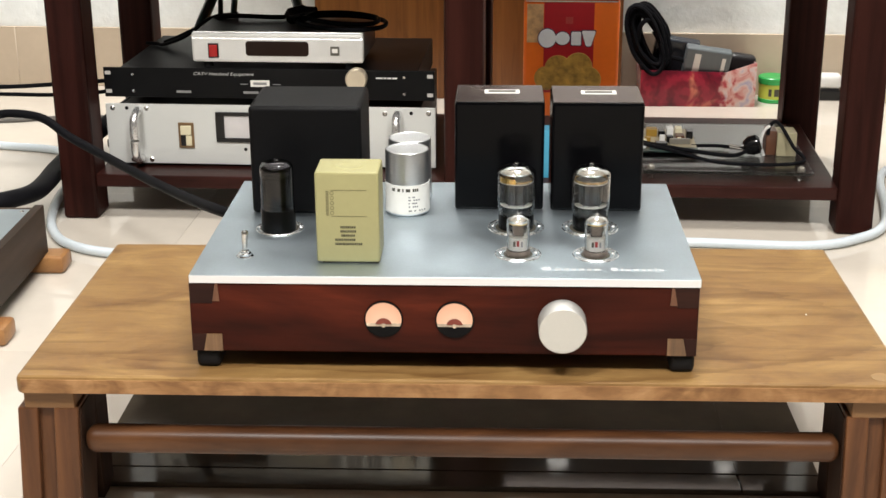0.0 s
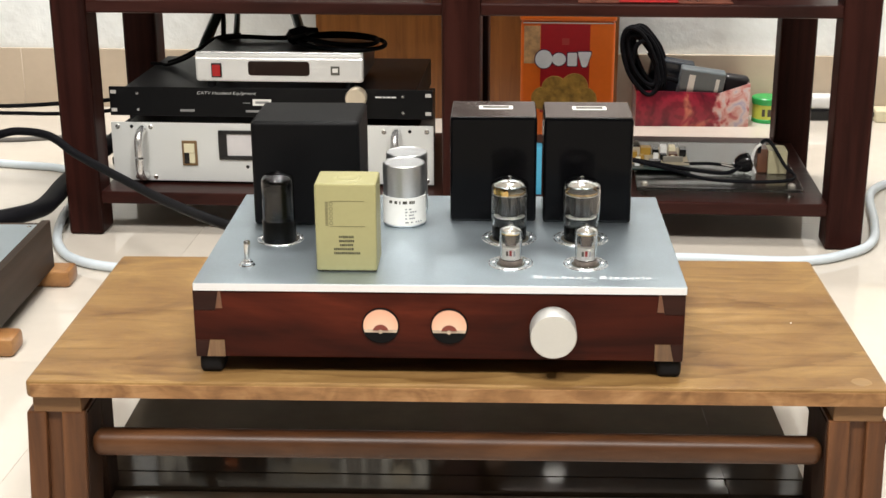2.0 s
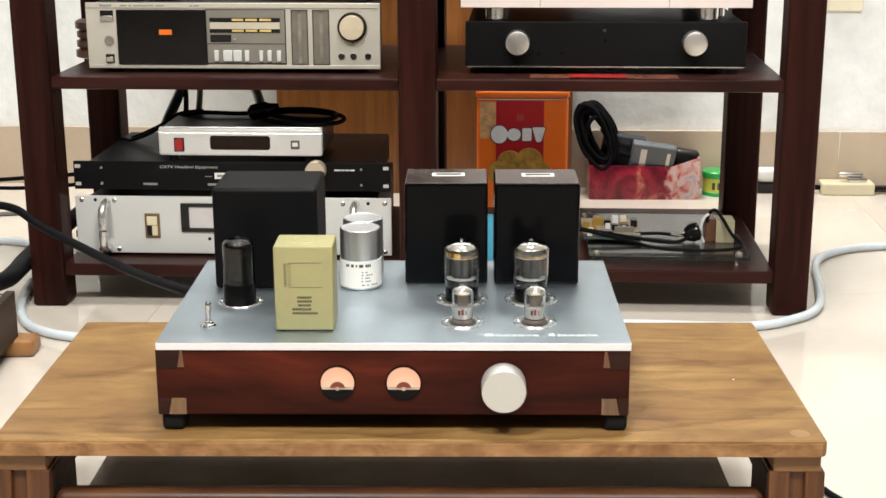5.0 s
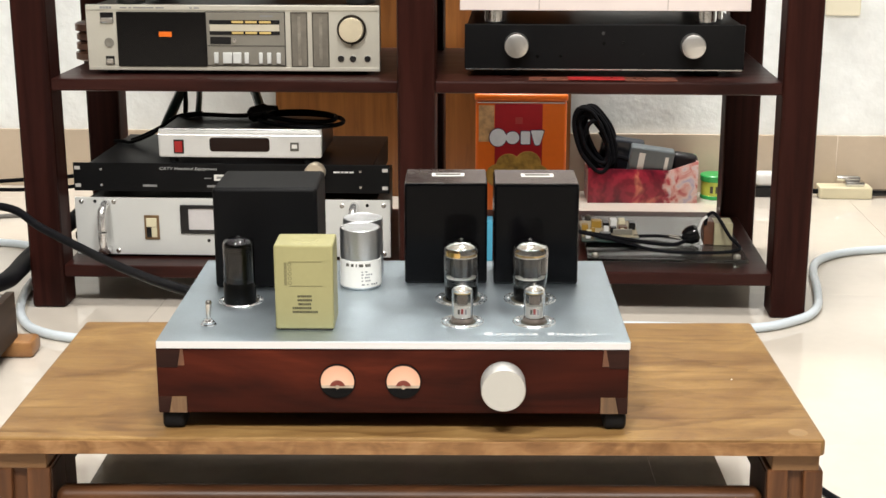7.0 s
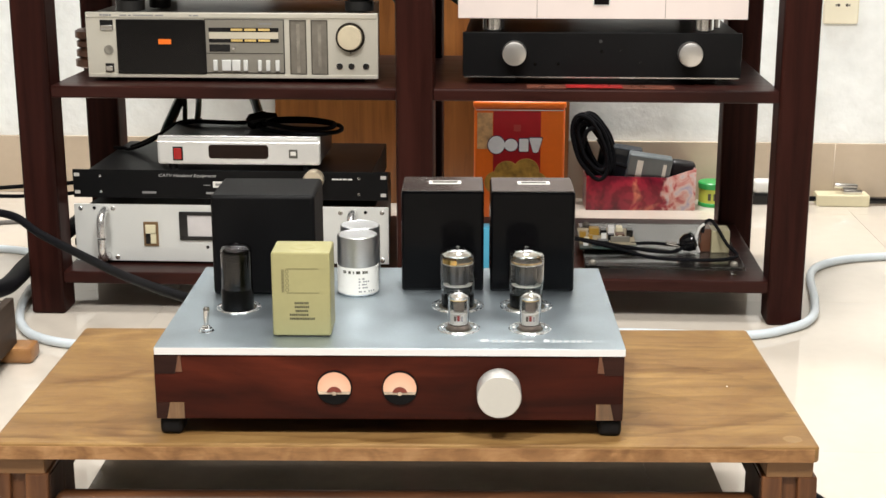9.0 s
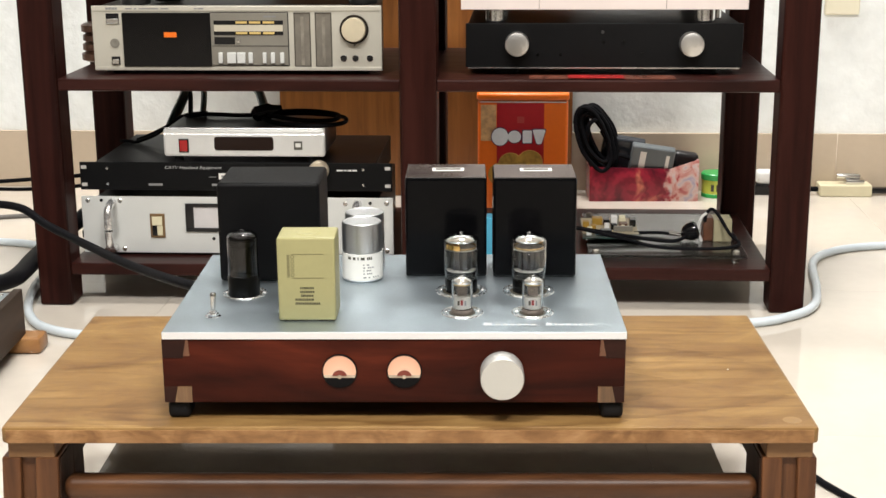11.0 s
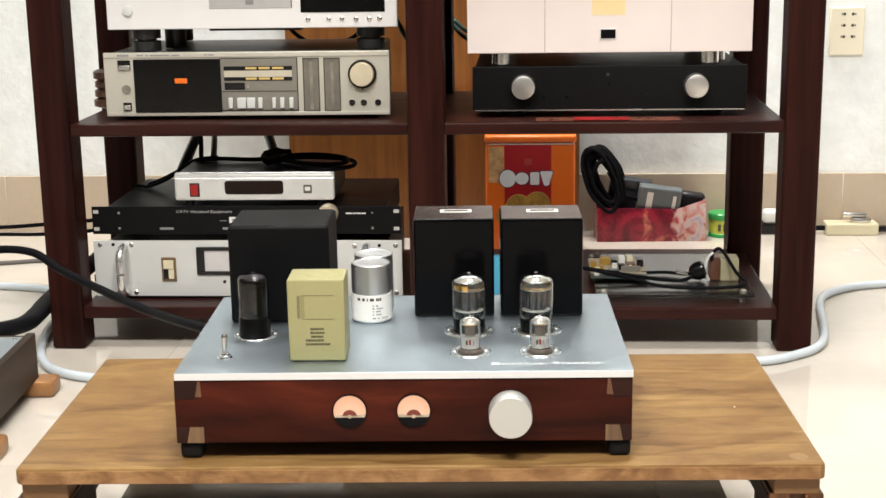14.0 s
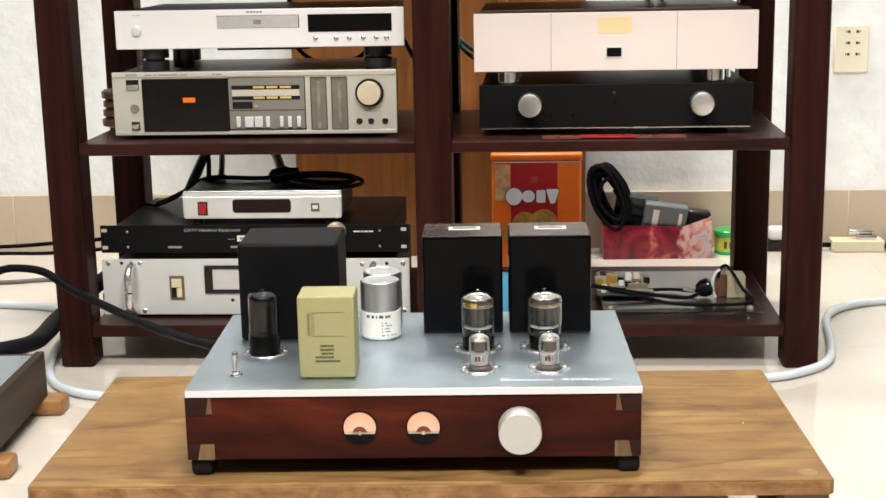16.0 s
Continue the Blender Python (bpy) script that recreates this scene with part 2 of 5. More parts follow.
SLAB = surf("polished_dark_brown", (0.085, 0.068, 0.050), 0.07, var=0.18, big=12, fine=60, relief=0.0, spec=0.42, rvar=0.02)
SKIRT = surf("beige_wall_tile", (0.56, 0.46, 0.35), 0.2, var=0.06, big=4, fine=60, relief=0.02, shift=True)
GROUT = surf("grout", (0.62, 0.56, 0.48), 0.8)
WALL = surf("stippled_white_wall", (0.88, 0.915, 0.915), 0.8, var=0.05, big=30, fine=45, relief=1.0, spec=0.2, depth=0.0020)
CEILING = surf("white_ceiling", (0.76, 0.75, 0.72), 0.85, var=0.03, relief=0.1)
DARKWALL = surf("beige_wall", (0.14, 0.128, 0.112), 0.8, var=0.03, relief=0.2)


# ---- mesh helpers ----
def box(x0, x1, y0, y1, z0, z1, bevel=0.0, seg=2):
    bm = bmesh.new()
    bmesh.ops.create_cube(bm, size=1)
    for v in bm.verts:
        v.co = Vector((x0 + (v.co.x + 0.5) * (x1 - x0), y0 + (v.co.y + 0.5) * (y1 - y0), z0 + (v.co.z + 0.5) * (z1 - z0)))
    if bevel:
        bmesh.ops.bevel(bm, geom=list(bm.edges), offset=bevel, segments=seg, profile=0.5, affect="EDGES")
    return bm


def lathe(profile, n=32, m=None, hollow=False):
    """Turned body about z from (radius, height) pairs; m places it; a hollow one closes on itself as a ring."""
    bm = bmesh.new()
    rings = []
    for r, z in profile:
        if r < 1e-6:
            rings.append([bm.verts.new((0, 0, z))])
        else:
            rings.append([bm.verts.new((r * math.cos(2 * math.pi * k / n), r * math.sin(2 * math.pi * k / n), z)) for k in range(n)])
    for a, b in zip(rings, rings[1:]):
        for k in range(n):
            q = [a[k % len(a)], a[(k + 1) % len(a)], b[(k + 1) % len(b)], b[k % len(b)]]
            q = list(dict.fromkeys(q))
            if len(q) > 2:
                bm.faces.new(q)
    if hollow:
        for k in range(n):
            bm.faces.new([rings[-1][k], rings[-1][(k + 1) % n], rings[0][(k + 1) % n], rings[0][k]])
    for ring, flip in ((rings[0], True), (rings[-1], False)):
        if len(ring) > 1 and not hollow:
            bm.faces.new(ring[::-1] if flip else ring)
    if m is not None:
        bm.transform(m)
    return bm


def disc(r, h, n=32, edge=0.0, m=None):
    e = min(edge, h * 0.45, r * 0.45)
    return lathe([(r - e, 0), (r, e), (r, h - e), (r - e, h)] if e else [(r, 0), (r, h)], n, m)


def smooth_line(points, steps=8):
    pts = [Vector(p) for p in points]
    pts = [2 * pts[0] - pts[1]] + pts + [2 * pts[-1] - pts[-2]]
    out = []
    for a, b, c, d in zip(pts, pts[1:], pts[2:], pts[3:]):
        for k in range(steps):
            t = k / steps
            out.append(0.5 * (2 * b + (c - a) * t + (2 * a - 5 * b + 4 * c - d) * t * t + (3 * b - 3 * c + d - a) * t ** 3))
    return out + [pts[-2]]


def hose(points, r, n=10, steps=8, flat=1.0):
    """A round or flattened cable along a smooth line."""
    line = smooth_line(points, steps)
    bm = bmesh.new()
    rings = []
    for k, p in enumerate(line):
        d = (line[min(k + 1, len(line) - 1)] - line[max(k - 1, 0)]).normalized()
        u = d.cross(Vector((0, 0, 1)))
        u = u.normalized() if u.length > 1e-4 else Vector((1, 0, 0))
        w = u.cross(d).normalized()
        rings.append([bm.verts.new(p + r * (math.cos(2 * math.pi * j / n) * u + flat * math.sin(2 * math.pi * j / n) * w)) for j in range(n)])
    for a, b in zip(rings, rings[1:]):
        for j in range(n):
            bm.faces.new((a[j], a[(j + 1) % n], b[(j + 1) % n], b[j]))
    bm.faces.new(rings[0][::-1])
    bm.faces.new(rings[-1])
    return bm


def join(*parts):
    bm = bmesh.new()
    for p in parts:
        me = bpy.data.meshes.new("tmp")
        p.to_mesh(me)
        p.free()
        bm.from_mesh(me)
        bpy.data.meshes.remove(me)
    return bm


def finish(name, bm, material, angle=35):
    bmesh.ops.recalc_face_normals(bm, faces=list(bm.faces))
    me = bpy.data.meshes.new(name)
    area_of = {f: f.calc_area() for f in bm.faces}
    for f in bm.faces:
        near = [area_of[g] for e in f.edges for g in e.link_faces if g is not f]
        f.smooth = not near or area_of[f] < 4 * max(near)
    for e in bm.edges:
        if len(e.link_faces) == 2 and e.calc_face_angle(0) > radians(angle):
            e.smooth = False
    bm.to_mesh(me)
    bm.free()
    me.materials.append(material)
    return me


def part(name, bm, material, parent, label=""):
    ob = new(name, finish(name, bm, material))
    ob.parent = parent
    return tagged(ob, label)


def thing(name, label, category, m=None, group="", kind=""):
    ob = new(name)
    ob.empty_display_size = 0.05
    if m is not None:
        ob.matrix_basis = m
    return tagged(ob, label, category, group, kind)


def solid(name, bm, material, label, category, m=None, group="", kind=""):
    ob = new(name, finish(name, bm, material))
    if m is not None:
        ob.matrix_basis = m
    return tagged(ob, label, category, group, kind)


FRONT = pose(0, 0, 0, 90)  # turns z of a turned body to -y, towards the viewer


def facing(x, y, z):
    return pose(x, y, z) @ FRONT


# ---- structure ----
WALL_Y = 0.855
XL, XR, YS, ZC = -3.5, 3.3, -6.5, 2.7
floor = solid("floor", box(XL, XR, YS, WALL_Y, -0.05, -0.002), GROUT, "cream polished tile floor with thin grout joints", "floor", kind="structure")
wall_n = solid("wall_north", box(XL - 0.1, XR + 0.1, WALL_Y, WALL_Y + 0.1, -0.05, ZC + 0.1), WALL, "white wall with rough stippled plaster", "wall", kind="structure")
# unseen walls set far off and coloured dark to cut bounced light
solid("wall_south", box(XL - 0.1, XR + 0.1, YS - 0.1, YS, -0.05, ZC + 0.1), DARKWALL, "unseen wall, dark beige to cut bounced light", "wall", kind="structure")
solid("wall_west", box(XL - 0.1, XL, YS, WALL_Y, -0.05, ZC + 0.1), DARKWALL, "unseen wall, dark beige to cut bounced light", "wall", kind="structure")
solid("wall_east", box(XR, XR + 0.1, YS, WALL_Y, -0.05, ZC + 0.1), DARKWALL, "unseen wall, dark beige to cut bounced light", "wall", kind="structure")
solid("ceiling", box(XL, XR, YS, WALL_Y, ZC, ZC + 0.1), CEILING, "plain white ceiling", "ceiling", kind="structure")
baseboard = solid("baseboard", box(XL, XR, WALL_Y - 0.006, WALL_Y, 0.0, 0.118), SKIRT, "beige ceramic tile skirting along the wall", "skirting", kind="structure")


# ---- low bench ----
BENCH_Z = 0.1638
bench = thing("low_bench", "low teak wooden bench with worn honey-brown top", "bench", pose(-0.373, -0.887, 0, 0, 0, 2.45))
BW, BD = 0.7215, 0.328
top = box(-0.0022, BW + 0.0015, -0.0004, BD, BENCH_Z - 0.0155, BENCH_Z)
bmesh.ops.bevel(top, geom=[e for e in top.edges if abs(e.verts[0].co.z - e.verts[1].co.z) > 0.005], offset=0.004, segments=3, profile=0.5, affect="EDGES")
bmesh.ops.bevel(top, geom=[e for e in top.edges if e.calc_face_angle(0) > 1.2], offset=0.0028, segments=2, profile=0.5, affect="EDGES")
part("tabletop", top, TEAK, bench, "figured honey-brown teak top")
# unseen dark board, added to cut light bounced under the bench
part("underside", box(0.052, BW - 0.052, 0.008, BD - 0.008, BENCH_Z - 0.0175, BENCH_Z - 0.0150), TEAKLEG, bench, "unseen underside board, added dark to cut bounced light")
def splay(bm, lean):
    """Leans a leg outwards towards its foot."""
    for v in bm.verts:
        v.co.x += lean * (v.co.z - 0.12)
    return bm


# leg wood again, with the shade under the bench top put into its colour
TEAKSHADED = wood("shaded_teak", (0.018, 0.008, 0.004), (0.032, 0.014, 0.007), (0.050, 0.022, 0.010), 0.5, (40, 40, 4), 2.0, 0.0, spec=0.2)
for x0, x1, gx0, gx1, c0, c1, lean in ((-0.0062, 0.0446, 0.0108, 0.0240, 0.0006, 0.0425, 0.055), (0.6758, 0.7245, 0.6940, 0.7075, 0.6790, 0.7203, -0.028)):
    boards = [box(x0, gx0, 0.006, 0.052, 0, 0.1325, 0.0018, 2), box(gx1, x1, 0.006, 0.052, 0, 0.1325, 0.0018, 2)]
    leg = part("leg", splay(join(*boards), lean), TEAKLEG, bench)
    part("recessed_strip", splay(box(gx0 - 0.001, gx1 + 0.001, 0.0125, 0.050, 0, 0.1315, 0.001), lean), TEAKLEG, leg)
    part("inner_face", splay(box(*((x1 - 0.0004, x1 + 0.0012) if x0 < 0.1 else (x0 - 0.0012, x0 + 0.0004)), 0.010, 0.0525, 0, 0.1300, 0.0004), lean), TEAKSHADED, leg, "inner leg face with shade put into its colour")
    part("leg_cap", box(c0, c1, 0.0065, 0.050, 0.1318, BENCH_Z - 0.0156, 0.0014), TEAKCAP, leg)
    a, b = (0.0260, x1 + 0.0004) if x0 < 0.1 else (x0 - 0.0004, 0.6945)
    part("side_rail", box(a, b, 0.0526, BD - 0.022, 0.1055, BENCH_Z - 0.0156, 0.003, 2), TEAKSHADED, bench, "side rail with shade put into its colour")
# hidden supports added behind the front legs, coloured as dark as the shaded rails
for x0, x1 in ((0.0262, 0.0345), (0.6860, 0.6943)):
    part("inner_leg", box(x0, x1, 0.0900, 0.1250, 0.0, 0.1060, 0.002), TEAKSHADED, bench, "hidden inner leg under the side rail, shade put into its colour")
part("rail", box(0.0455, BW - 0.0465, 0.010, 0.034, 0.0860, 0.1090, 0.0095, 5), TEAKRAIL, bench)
# unseen rail, placed under the top edge to block light from behind
part("back_rail", box(0.0452, BW - 0.0463, BD - 0.020, BD - 0.004, 0.1370, BENCH_Z - 0.0176, 0.004, 3), TEAKSHADED, bench)
EDGE = wood("worn_teak_edge", (0.165, 0.078, 0.030), (0.27, 0.140, 0.057), (0.39, 0.218, 0.098), 0.5, (14, 60, 60), 3.2, 0.0, spec=0.25)
part("front_edge", box(0.0022, BW - 0.0030, -0.0012, 0.0002, BENCH_Z - 0.0148, BENCH_Z - 0.0026, 0.0005), EDGE, bench, "worn paler front edge with rubbed patches")
part("paint_speck", lathe([(0.0009, 0), (0.0007, 0.0003), (0, 0.0004)], 10, pose(0.669, 0.150, BENCH_Z)), WHITEPAINT, bench, "tiny white paint speck")
part("wood_plug", lathe([(0.0086, 0), (0.0083, 0.0003), (0.0065, 0.0004), (0, 0.0002)], 26, pose(0.7025, 0.0165, BENCH_Z - 0.0001)), surf("plug_wood", (0.27, 0.160, 0.062), 0.45, var=0.15, big=60), bench, "round paler wooden plug")

# added dark polished sheet that darkens the floor under the bench
slab = thing("dark_floor_sheet", "dark brown polished sheet over the floor tiles under the bench", "slab", pose(-0.373, -0.887, 0, 0, 0, 2.45))
for x0, x1 in ((0.0100, 0.6160), (0.6161, 0.6915)):
    part("panel", box(x0, x1, 0.1430, 0.400, 0, 0.006, 0.0002), SLAB, slab)
    part("border_strip", box(x0, x1, 0.1120, 0.1422, 0, 0.0056, 0.0012), SLAB, slab, "narrow polished border")

# ---- valve amplifier ----
amp = thing("valve_amplifier", "valve amplifier with aluminium top plate and rosewood plinth", "amplifier", pose(-0.2315, -0.8635, BENCH_Z, 0, 0, 2.3))
AW, AD, AT = 0.411, 0.262, 0.083
part("top_plate", box(0, AW, 0, AD, AT - 0.0068, AT, 0.0006), ALU, amp, "brushed aluminium top plate")
part("plate_edge", box(0.0004, AW - 0.0004, -0.0005, 0.0004, AT - 0.0066, AT - 0.0003, 0.0002), surf("bright_milled_edge", (0.76, 0.76, 0.77), 0.5, 0.4, var=0.03, fine=500), amp, "bright milled front edge")
plinth = part("plinth", box(-0.0010, AW - 0.0006, 0.001, AD - 0.001, 0.0162, AT - 0.0068, 0.0015), ROSEWOOD, amp, "dark polished rosewood plinth")
for side in (0, 1):
    fx = lambda v: AW - v if side else v
    for low, top, z0, z1 in ((0.0178, 0.0206, AT - 0.0245, AT - 0.0072), (0.0088, 0.0118, 0.0166, 0.0318)):
        cb = box(-0.0004 if not side else 0.0010, low, 0.0002, 0.012, z0, z1, 0.0006)
        for v in cb.verts:
            if v.co.x > 0.004 and v.co.z > (z0 + z1) / 2:
                v.co.x += top - low
            v.co.x = fx(v.co.x)
        part("corner_block", cb, DARKCORNER, plinth, "dark joint wood at the corner")
    for top, low, z0, z1, mt in (((0.0209, 0.0228), (0.0180, 0.0238), AT - 0.0225, AT - 0.0072, RUBBEDEND), ((0.0120, 0.0245), (0.0090, 0.0245), 0.0170, 0.0318, ENDGRAIN)):
        dv = box(low[0], low[1], 0.0003 - 0.0004 * (z0 < 0.03), 0.01, z0, z1)
        for v in dv.verts:
            if v.co.z > (z0 + z1) / 2:
                v.co.x = top[0] if v.co.x < (low[0] + low[1]) / 2 else top[1]
            v.co.x = fx(v.co.x)
        part("dovetail", dv, mt, plinth, "pale dovetail end grain")
    for fy in (0.004, AD - 0.034):
        part("foot", box(fx(0.0112) - 0.0102, fx(0.0112) + 0.0102, fy, fy + 0.026, 0, 0.0164, 0.0045, 3), RUBBER, amp)
METERRED = surf("brown_red_mark", (0.17, 0.028, 0.016), 0.4)
METERPALE = surf("cream_strip", (0.50, 0.40, 0.30), 0.45, var=0.25, big=200)
for mx in (0.157, 0.2145):
    m = part("meter", lathe([(0.0145, 0), (0.0157, 0), (0.0157, 0.0018), (0.0148, 0.0022), (0.0145, 0.0012)], 40, facing(mx, 0.001, AT - 0.0365)), BLACK, amp, "round lit level meter")
    d = disc(0.0146, 0.0016, 40, m=facing(mx, 0.001, AT - 0.0365))
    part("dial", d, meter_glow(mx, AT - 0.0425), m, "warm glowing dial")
    cut = lathe([(0.0147, 0), (0.0147, 0.0022)], 40, facing(mx, 0.0009, AT - 0.0365))
    bmesh.ops.bisect_plane(cut, geom=cut.verts[:] + cut.edges[:] + cut.faces[:], plane_co=(0, 0, AT - 0.0423), plane_no=(0, 0, 1), clear_outer=True)
    bmesh.ops.holes_fill(cut, edges=cut.edges[:])
    part("lower_mask", cut, BLACK, m)
    strip = lathe([(0.0146, 0), (0.0146, 0.0021)], 40, facing(mx, 0.0009, AT - 0.0365))
    for zc, up in ((AT - 0.0423, -1), (AT - 0.0398, 1)):
        bmesh.ops.bisect_plane(strip, geom=strip.verts[:] + strip.edges[:] + strip.faces[:], plane_co=(0, 0, zc), plane_no=(0, 0, up), clear_outer=True)
    bmesh.ops.holes_fill(strip, edges=strip.edges[:])
    part("pale_strip", strip, METERPALE, m)
    fan = lathe([(0.0026, 0), (0.0068, 0), (0.0068, 0.0008), (0.0026, 0.0008)], 36, facing(mx, -0.0012, AT - 0.0420), True)
    bmesh.ops.bisect_plane(fan, geom=fan.verts[:] + fan.edges[:] + fan.faces[:], plane_co=(0, 0, AT - 0.0402), plane_no=(0, 0, -1), clear_outer=True)
    part("fan", fan, METERRED, m, "dark red printed arc")
    part("pivot", lathe([(0.0021, 0), (0.0018, 0.0030), (0, 0.0033)], 20, facing(mx, 0.001, AT - 0.0414)), METERPALE, m)
knob = part("volume_knob", lathe([(0.0178, 0), (0.0193, 0.001), (0.0193, 0.0205), (0.0186, 0.0215), (0, 0.0215)], 56, facing(0.301, 0.001, AT - 0.0372)), KNOB, amp, "large satin aluminium knob")

def print_bars(parent, name, material, y, z, x, lengths, h, gap, proud=0.0003, up=True):
    """A row of plain bars that stands for writing, on a face towards the viewer or on a top."""
    bms = []
    for w in lengths:
        bms.append(box(x, x + w, y - proud, y, z, z + h) if up else box(x, x + w, y, y + h, z, z + proud))
        x += w + gap
    return tagged(part(name, join(*bms), material, parent), kind="stuff")


def screw(parent, x, y, z, r=0.003, h=0.0015, material=None):
    return part("screw", lathe([(r, 0), (r, h * 0.5), (r * 0.7, h), (0, h)], 14, facing(x, y, z)), material or NICKEL, parent)


# mains transformer cover, output transformers, choke
tr = part("mains_transformer", box(0.0255, 0.1262, 0.160, 0.244, AT, AT + 0.0996, 0.004, 3), BLACK, amp, "matt black transformer cover")
for x0, x1, y0 in ((0.2090, 0.2897, 0.177), (0.2962, 0.3785, 0.175)):
    o = part("output_transformer", box(x0, x1, y0, y0 + 0.066, AT, AT + 0.1005, 0.0025), LACQUER, amp, "black square transformer can")
    # thin lid paler than the can, reflected brown put into its colour
    part("lid", box(x0 + 0.001, x1 - 0.001, y0 + 0.001, y0 + 0.065, AT + 0.1003, AT + 0.1014, 0.0004), POLISHED, o, "satin lid with reflected brown put into its colour")
    xm = (x0 + x1) / 2 + 0.002
    lab = part("label", box(xm - 0.0160, xm + 0.0160, y0 + 0.030, y0 + 0.044, AT + 0.1015, AT + 0.1019), LABEL, o, "small white paper label")
    part("label_window", box(xm - 0.0125, xm + 0.0125, y0 + 0.0335, y0 + 0.0405, AT + 0.1020, AT + 0.1022), DARKPRINT, lab)
choke = part("choke", box(0.1005, 0.1525, 0.0305, 0.0720, AT + 0.001, AT + 0.0778, 0.0018), OLIVE, amp, "olive cream painted choke can")
part("choke_base", box(0.105, 0.151, 0.0320, 0.0700, AT, AT + 0.0012), DARKPRINT, choke)
part("dimple", lathe([(0.0125, 0), (0.0100, 0.0009), (0.0090, 0.0009), (0.0035, 0.0002), (0, 0.0001)], 28, pose(0.127, 0.050, AT + 0.0776)), OLIVE, choke, "shallow pressed dimple")
lines = [box(0.1135, 0.1425, 0.0302, 0.0306, AT + 0.0626, AT + 0.0630), box(0.1135, 0.1425, 0.0302, 0.0306, AT + 0.0405, AT + 0.0409)]
for k in range(17):
    lines.append(box(0.1093, 0.1118, 0.0303, 0.0306, AT + 0.0415 + 0.00124 * k, AT + 0.0422 + 0.00124 * k))
for k in range(5):
    lines.append(lathe([(0.0017, 0), (0.0017, 0.0003), (0.0012, 0.0003), (0.0012, 0)], 10, facing(0.1143, 0.0306, AT + 0.0436 + 0.0042 * k), True))
part("printed_diagram", join(*lines), surf("faint_olive_print", (0.16, 0.145, 0.07), 0.5), choke)
CHOKEPRINT = surf("worn_dark_print", (0.085, 0.078, 0.04), 0.6, var=0.5, big=400, fine=900)
for k, (x, ws) in enumerate(((0.1205, "5 3"), (0.1205, "6 2"), (0.1212, "2 5"), (0.1160, "3 4 3"), (0.1160, "3 2 9"))):
    letters = []
    for w in ws.split():
        letters += [0.0010 + 0.0003 * ((q * 7 + k * 3) % 2) for q in range(int(w))]
        letters[-1] += 0.0004
    print_bars(choke, "printed_line", CHOKEPRINT, 0.0305, AT + 0.0305 - 0.0036 * k, x, letters, 0.0019, 0.0004)

# capacitor cans
CANALU = surf("spun_aluminium", (0.80, 0.82, 0.84), 0.36, 1.0, var=0.06, fine=500, relief=0.03)
for cy in (0.173, 0.212):
    can = part("capacitor_can", lathe([(0.0188, 0), (0.0199, 0.001), (0.0199, 0.0568), (0.0195, 0.0582), (0.0187, 0.0588), (0.0181, 0.0583), (0, 0.0583)], 48, pose(0.1662, cy, AT)), CANALU, amp, "bare aluminium capacitor can")
    if cy < 0.2:
        wrap = part("label", lathe([(0.0200, 0.0025), (0.0203, 0.0025), (0.0203, 0.0290), (0.0200, 0.0290)], 48, pose(0.1662, cy, AT)), LABEL, can, "white paper label round the can")
        for zz, ws in ((0.0235, (0.003, 0.0025, 0.0012, 0.004, 0.005)), (0.0178, (0.0015, 0.0022)), (0.0150, (0.002, 0.0060)), (0.0120, (0.0012, 0.0045)), (0.0088, (0.0015, 0.005)), (0.0050, (0.003, 0.0016, 0.006))):
            x0, bms = (-0.013 if zz > 0.02 else 0.002), []
            for w in ws:
                h = 0.0028 if zz > 0.02 else 0.0013
                for q in range(3):
                    xa = x0 + w * q / 3
                    ya = -math.sqrt(max(1e-9, 0.0204 ** 2 - (xa + w / 6) ** 2))
                    bms.append(box(0.1662 + xa, 0.1662 + xa + w / 3, cy + ya - 0.0001, cy + ya + 0.001, AT + zz, AT + zz + h))
                x0 += w + 0.002
            tagged(part("printed_line", join(*bms), DARKPRINT if zz > 0.02 else GREYPRINT, wrap), kind="stuff")

# valves
SOCKET = surf("polished_socket", (0.93, 0.94, 0.95), 0.27, 1.0, var=0.08, big=200, relief=0.05, fine=300)
def socket_ring(x, y, r0, r1):
    """A valve hole in the plate: dark well, polished countersink rings, two fixing screws."""
    gap = part("socket_well", lathe([(r0 - 0.004, 0.0), (r0 + 0.0010, 0.0), (r0 + 0.0010, 0.0003), (r0 - 0.004, 0.0003)], 36, pose(x, y, AT), True), DARKPRINT, amp)
    for r, w, hgt in ((r1, 0.0013, 0.0010), (r1 - 0.0034, 0.0011, 0.0008)):
        prof = [(r - w, 0.0)] + [(r - w / 2 - w / 2 * math.cos(math.pi * q / 6), hgt * math.sin(math.pi * q / 6)) for q in range(1, 6)] + [(r, 0.0)]
        part("socket_ring", lathe(prof, 48, pose(x, y, AT), True), SOCKET, gap, "polished valve socket ring")
    for sx in (-1, 1):
        rm = (r0 + r1) / 2 - 0.0008
        part("screw", lathe([(0.0020, 0), (0.0019, 0.0008), (0.0010, 0.0014), (0, 0.0014)], 12, pose(x + sx * rm, y + 0.003, AT)), SOCKET, gap)
    return gap


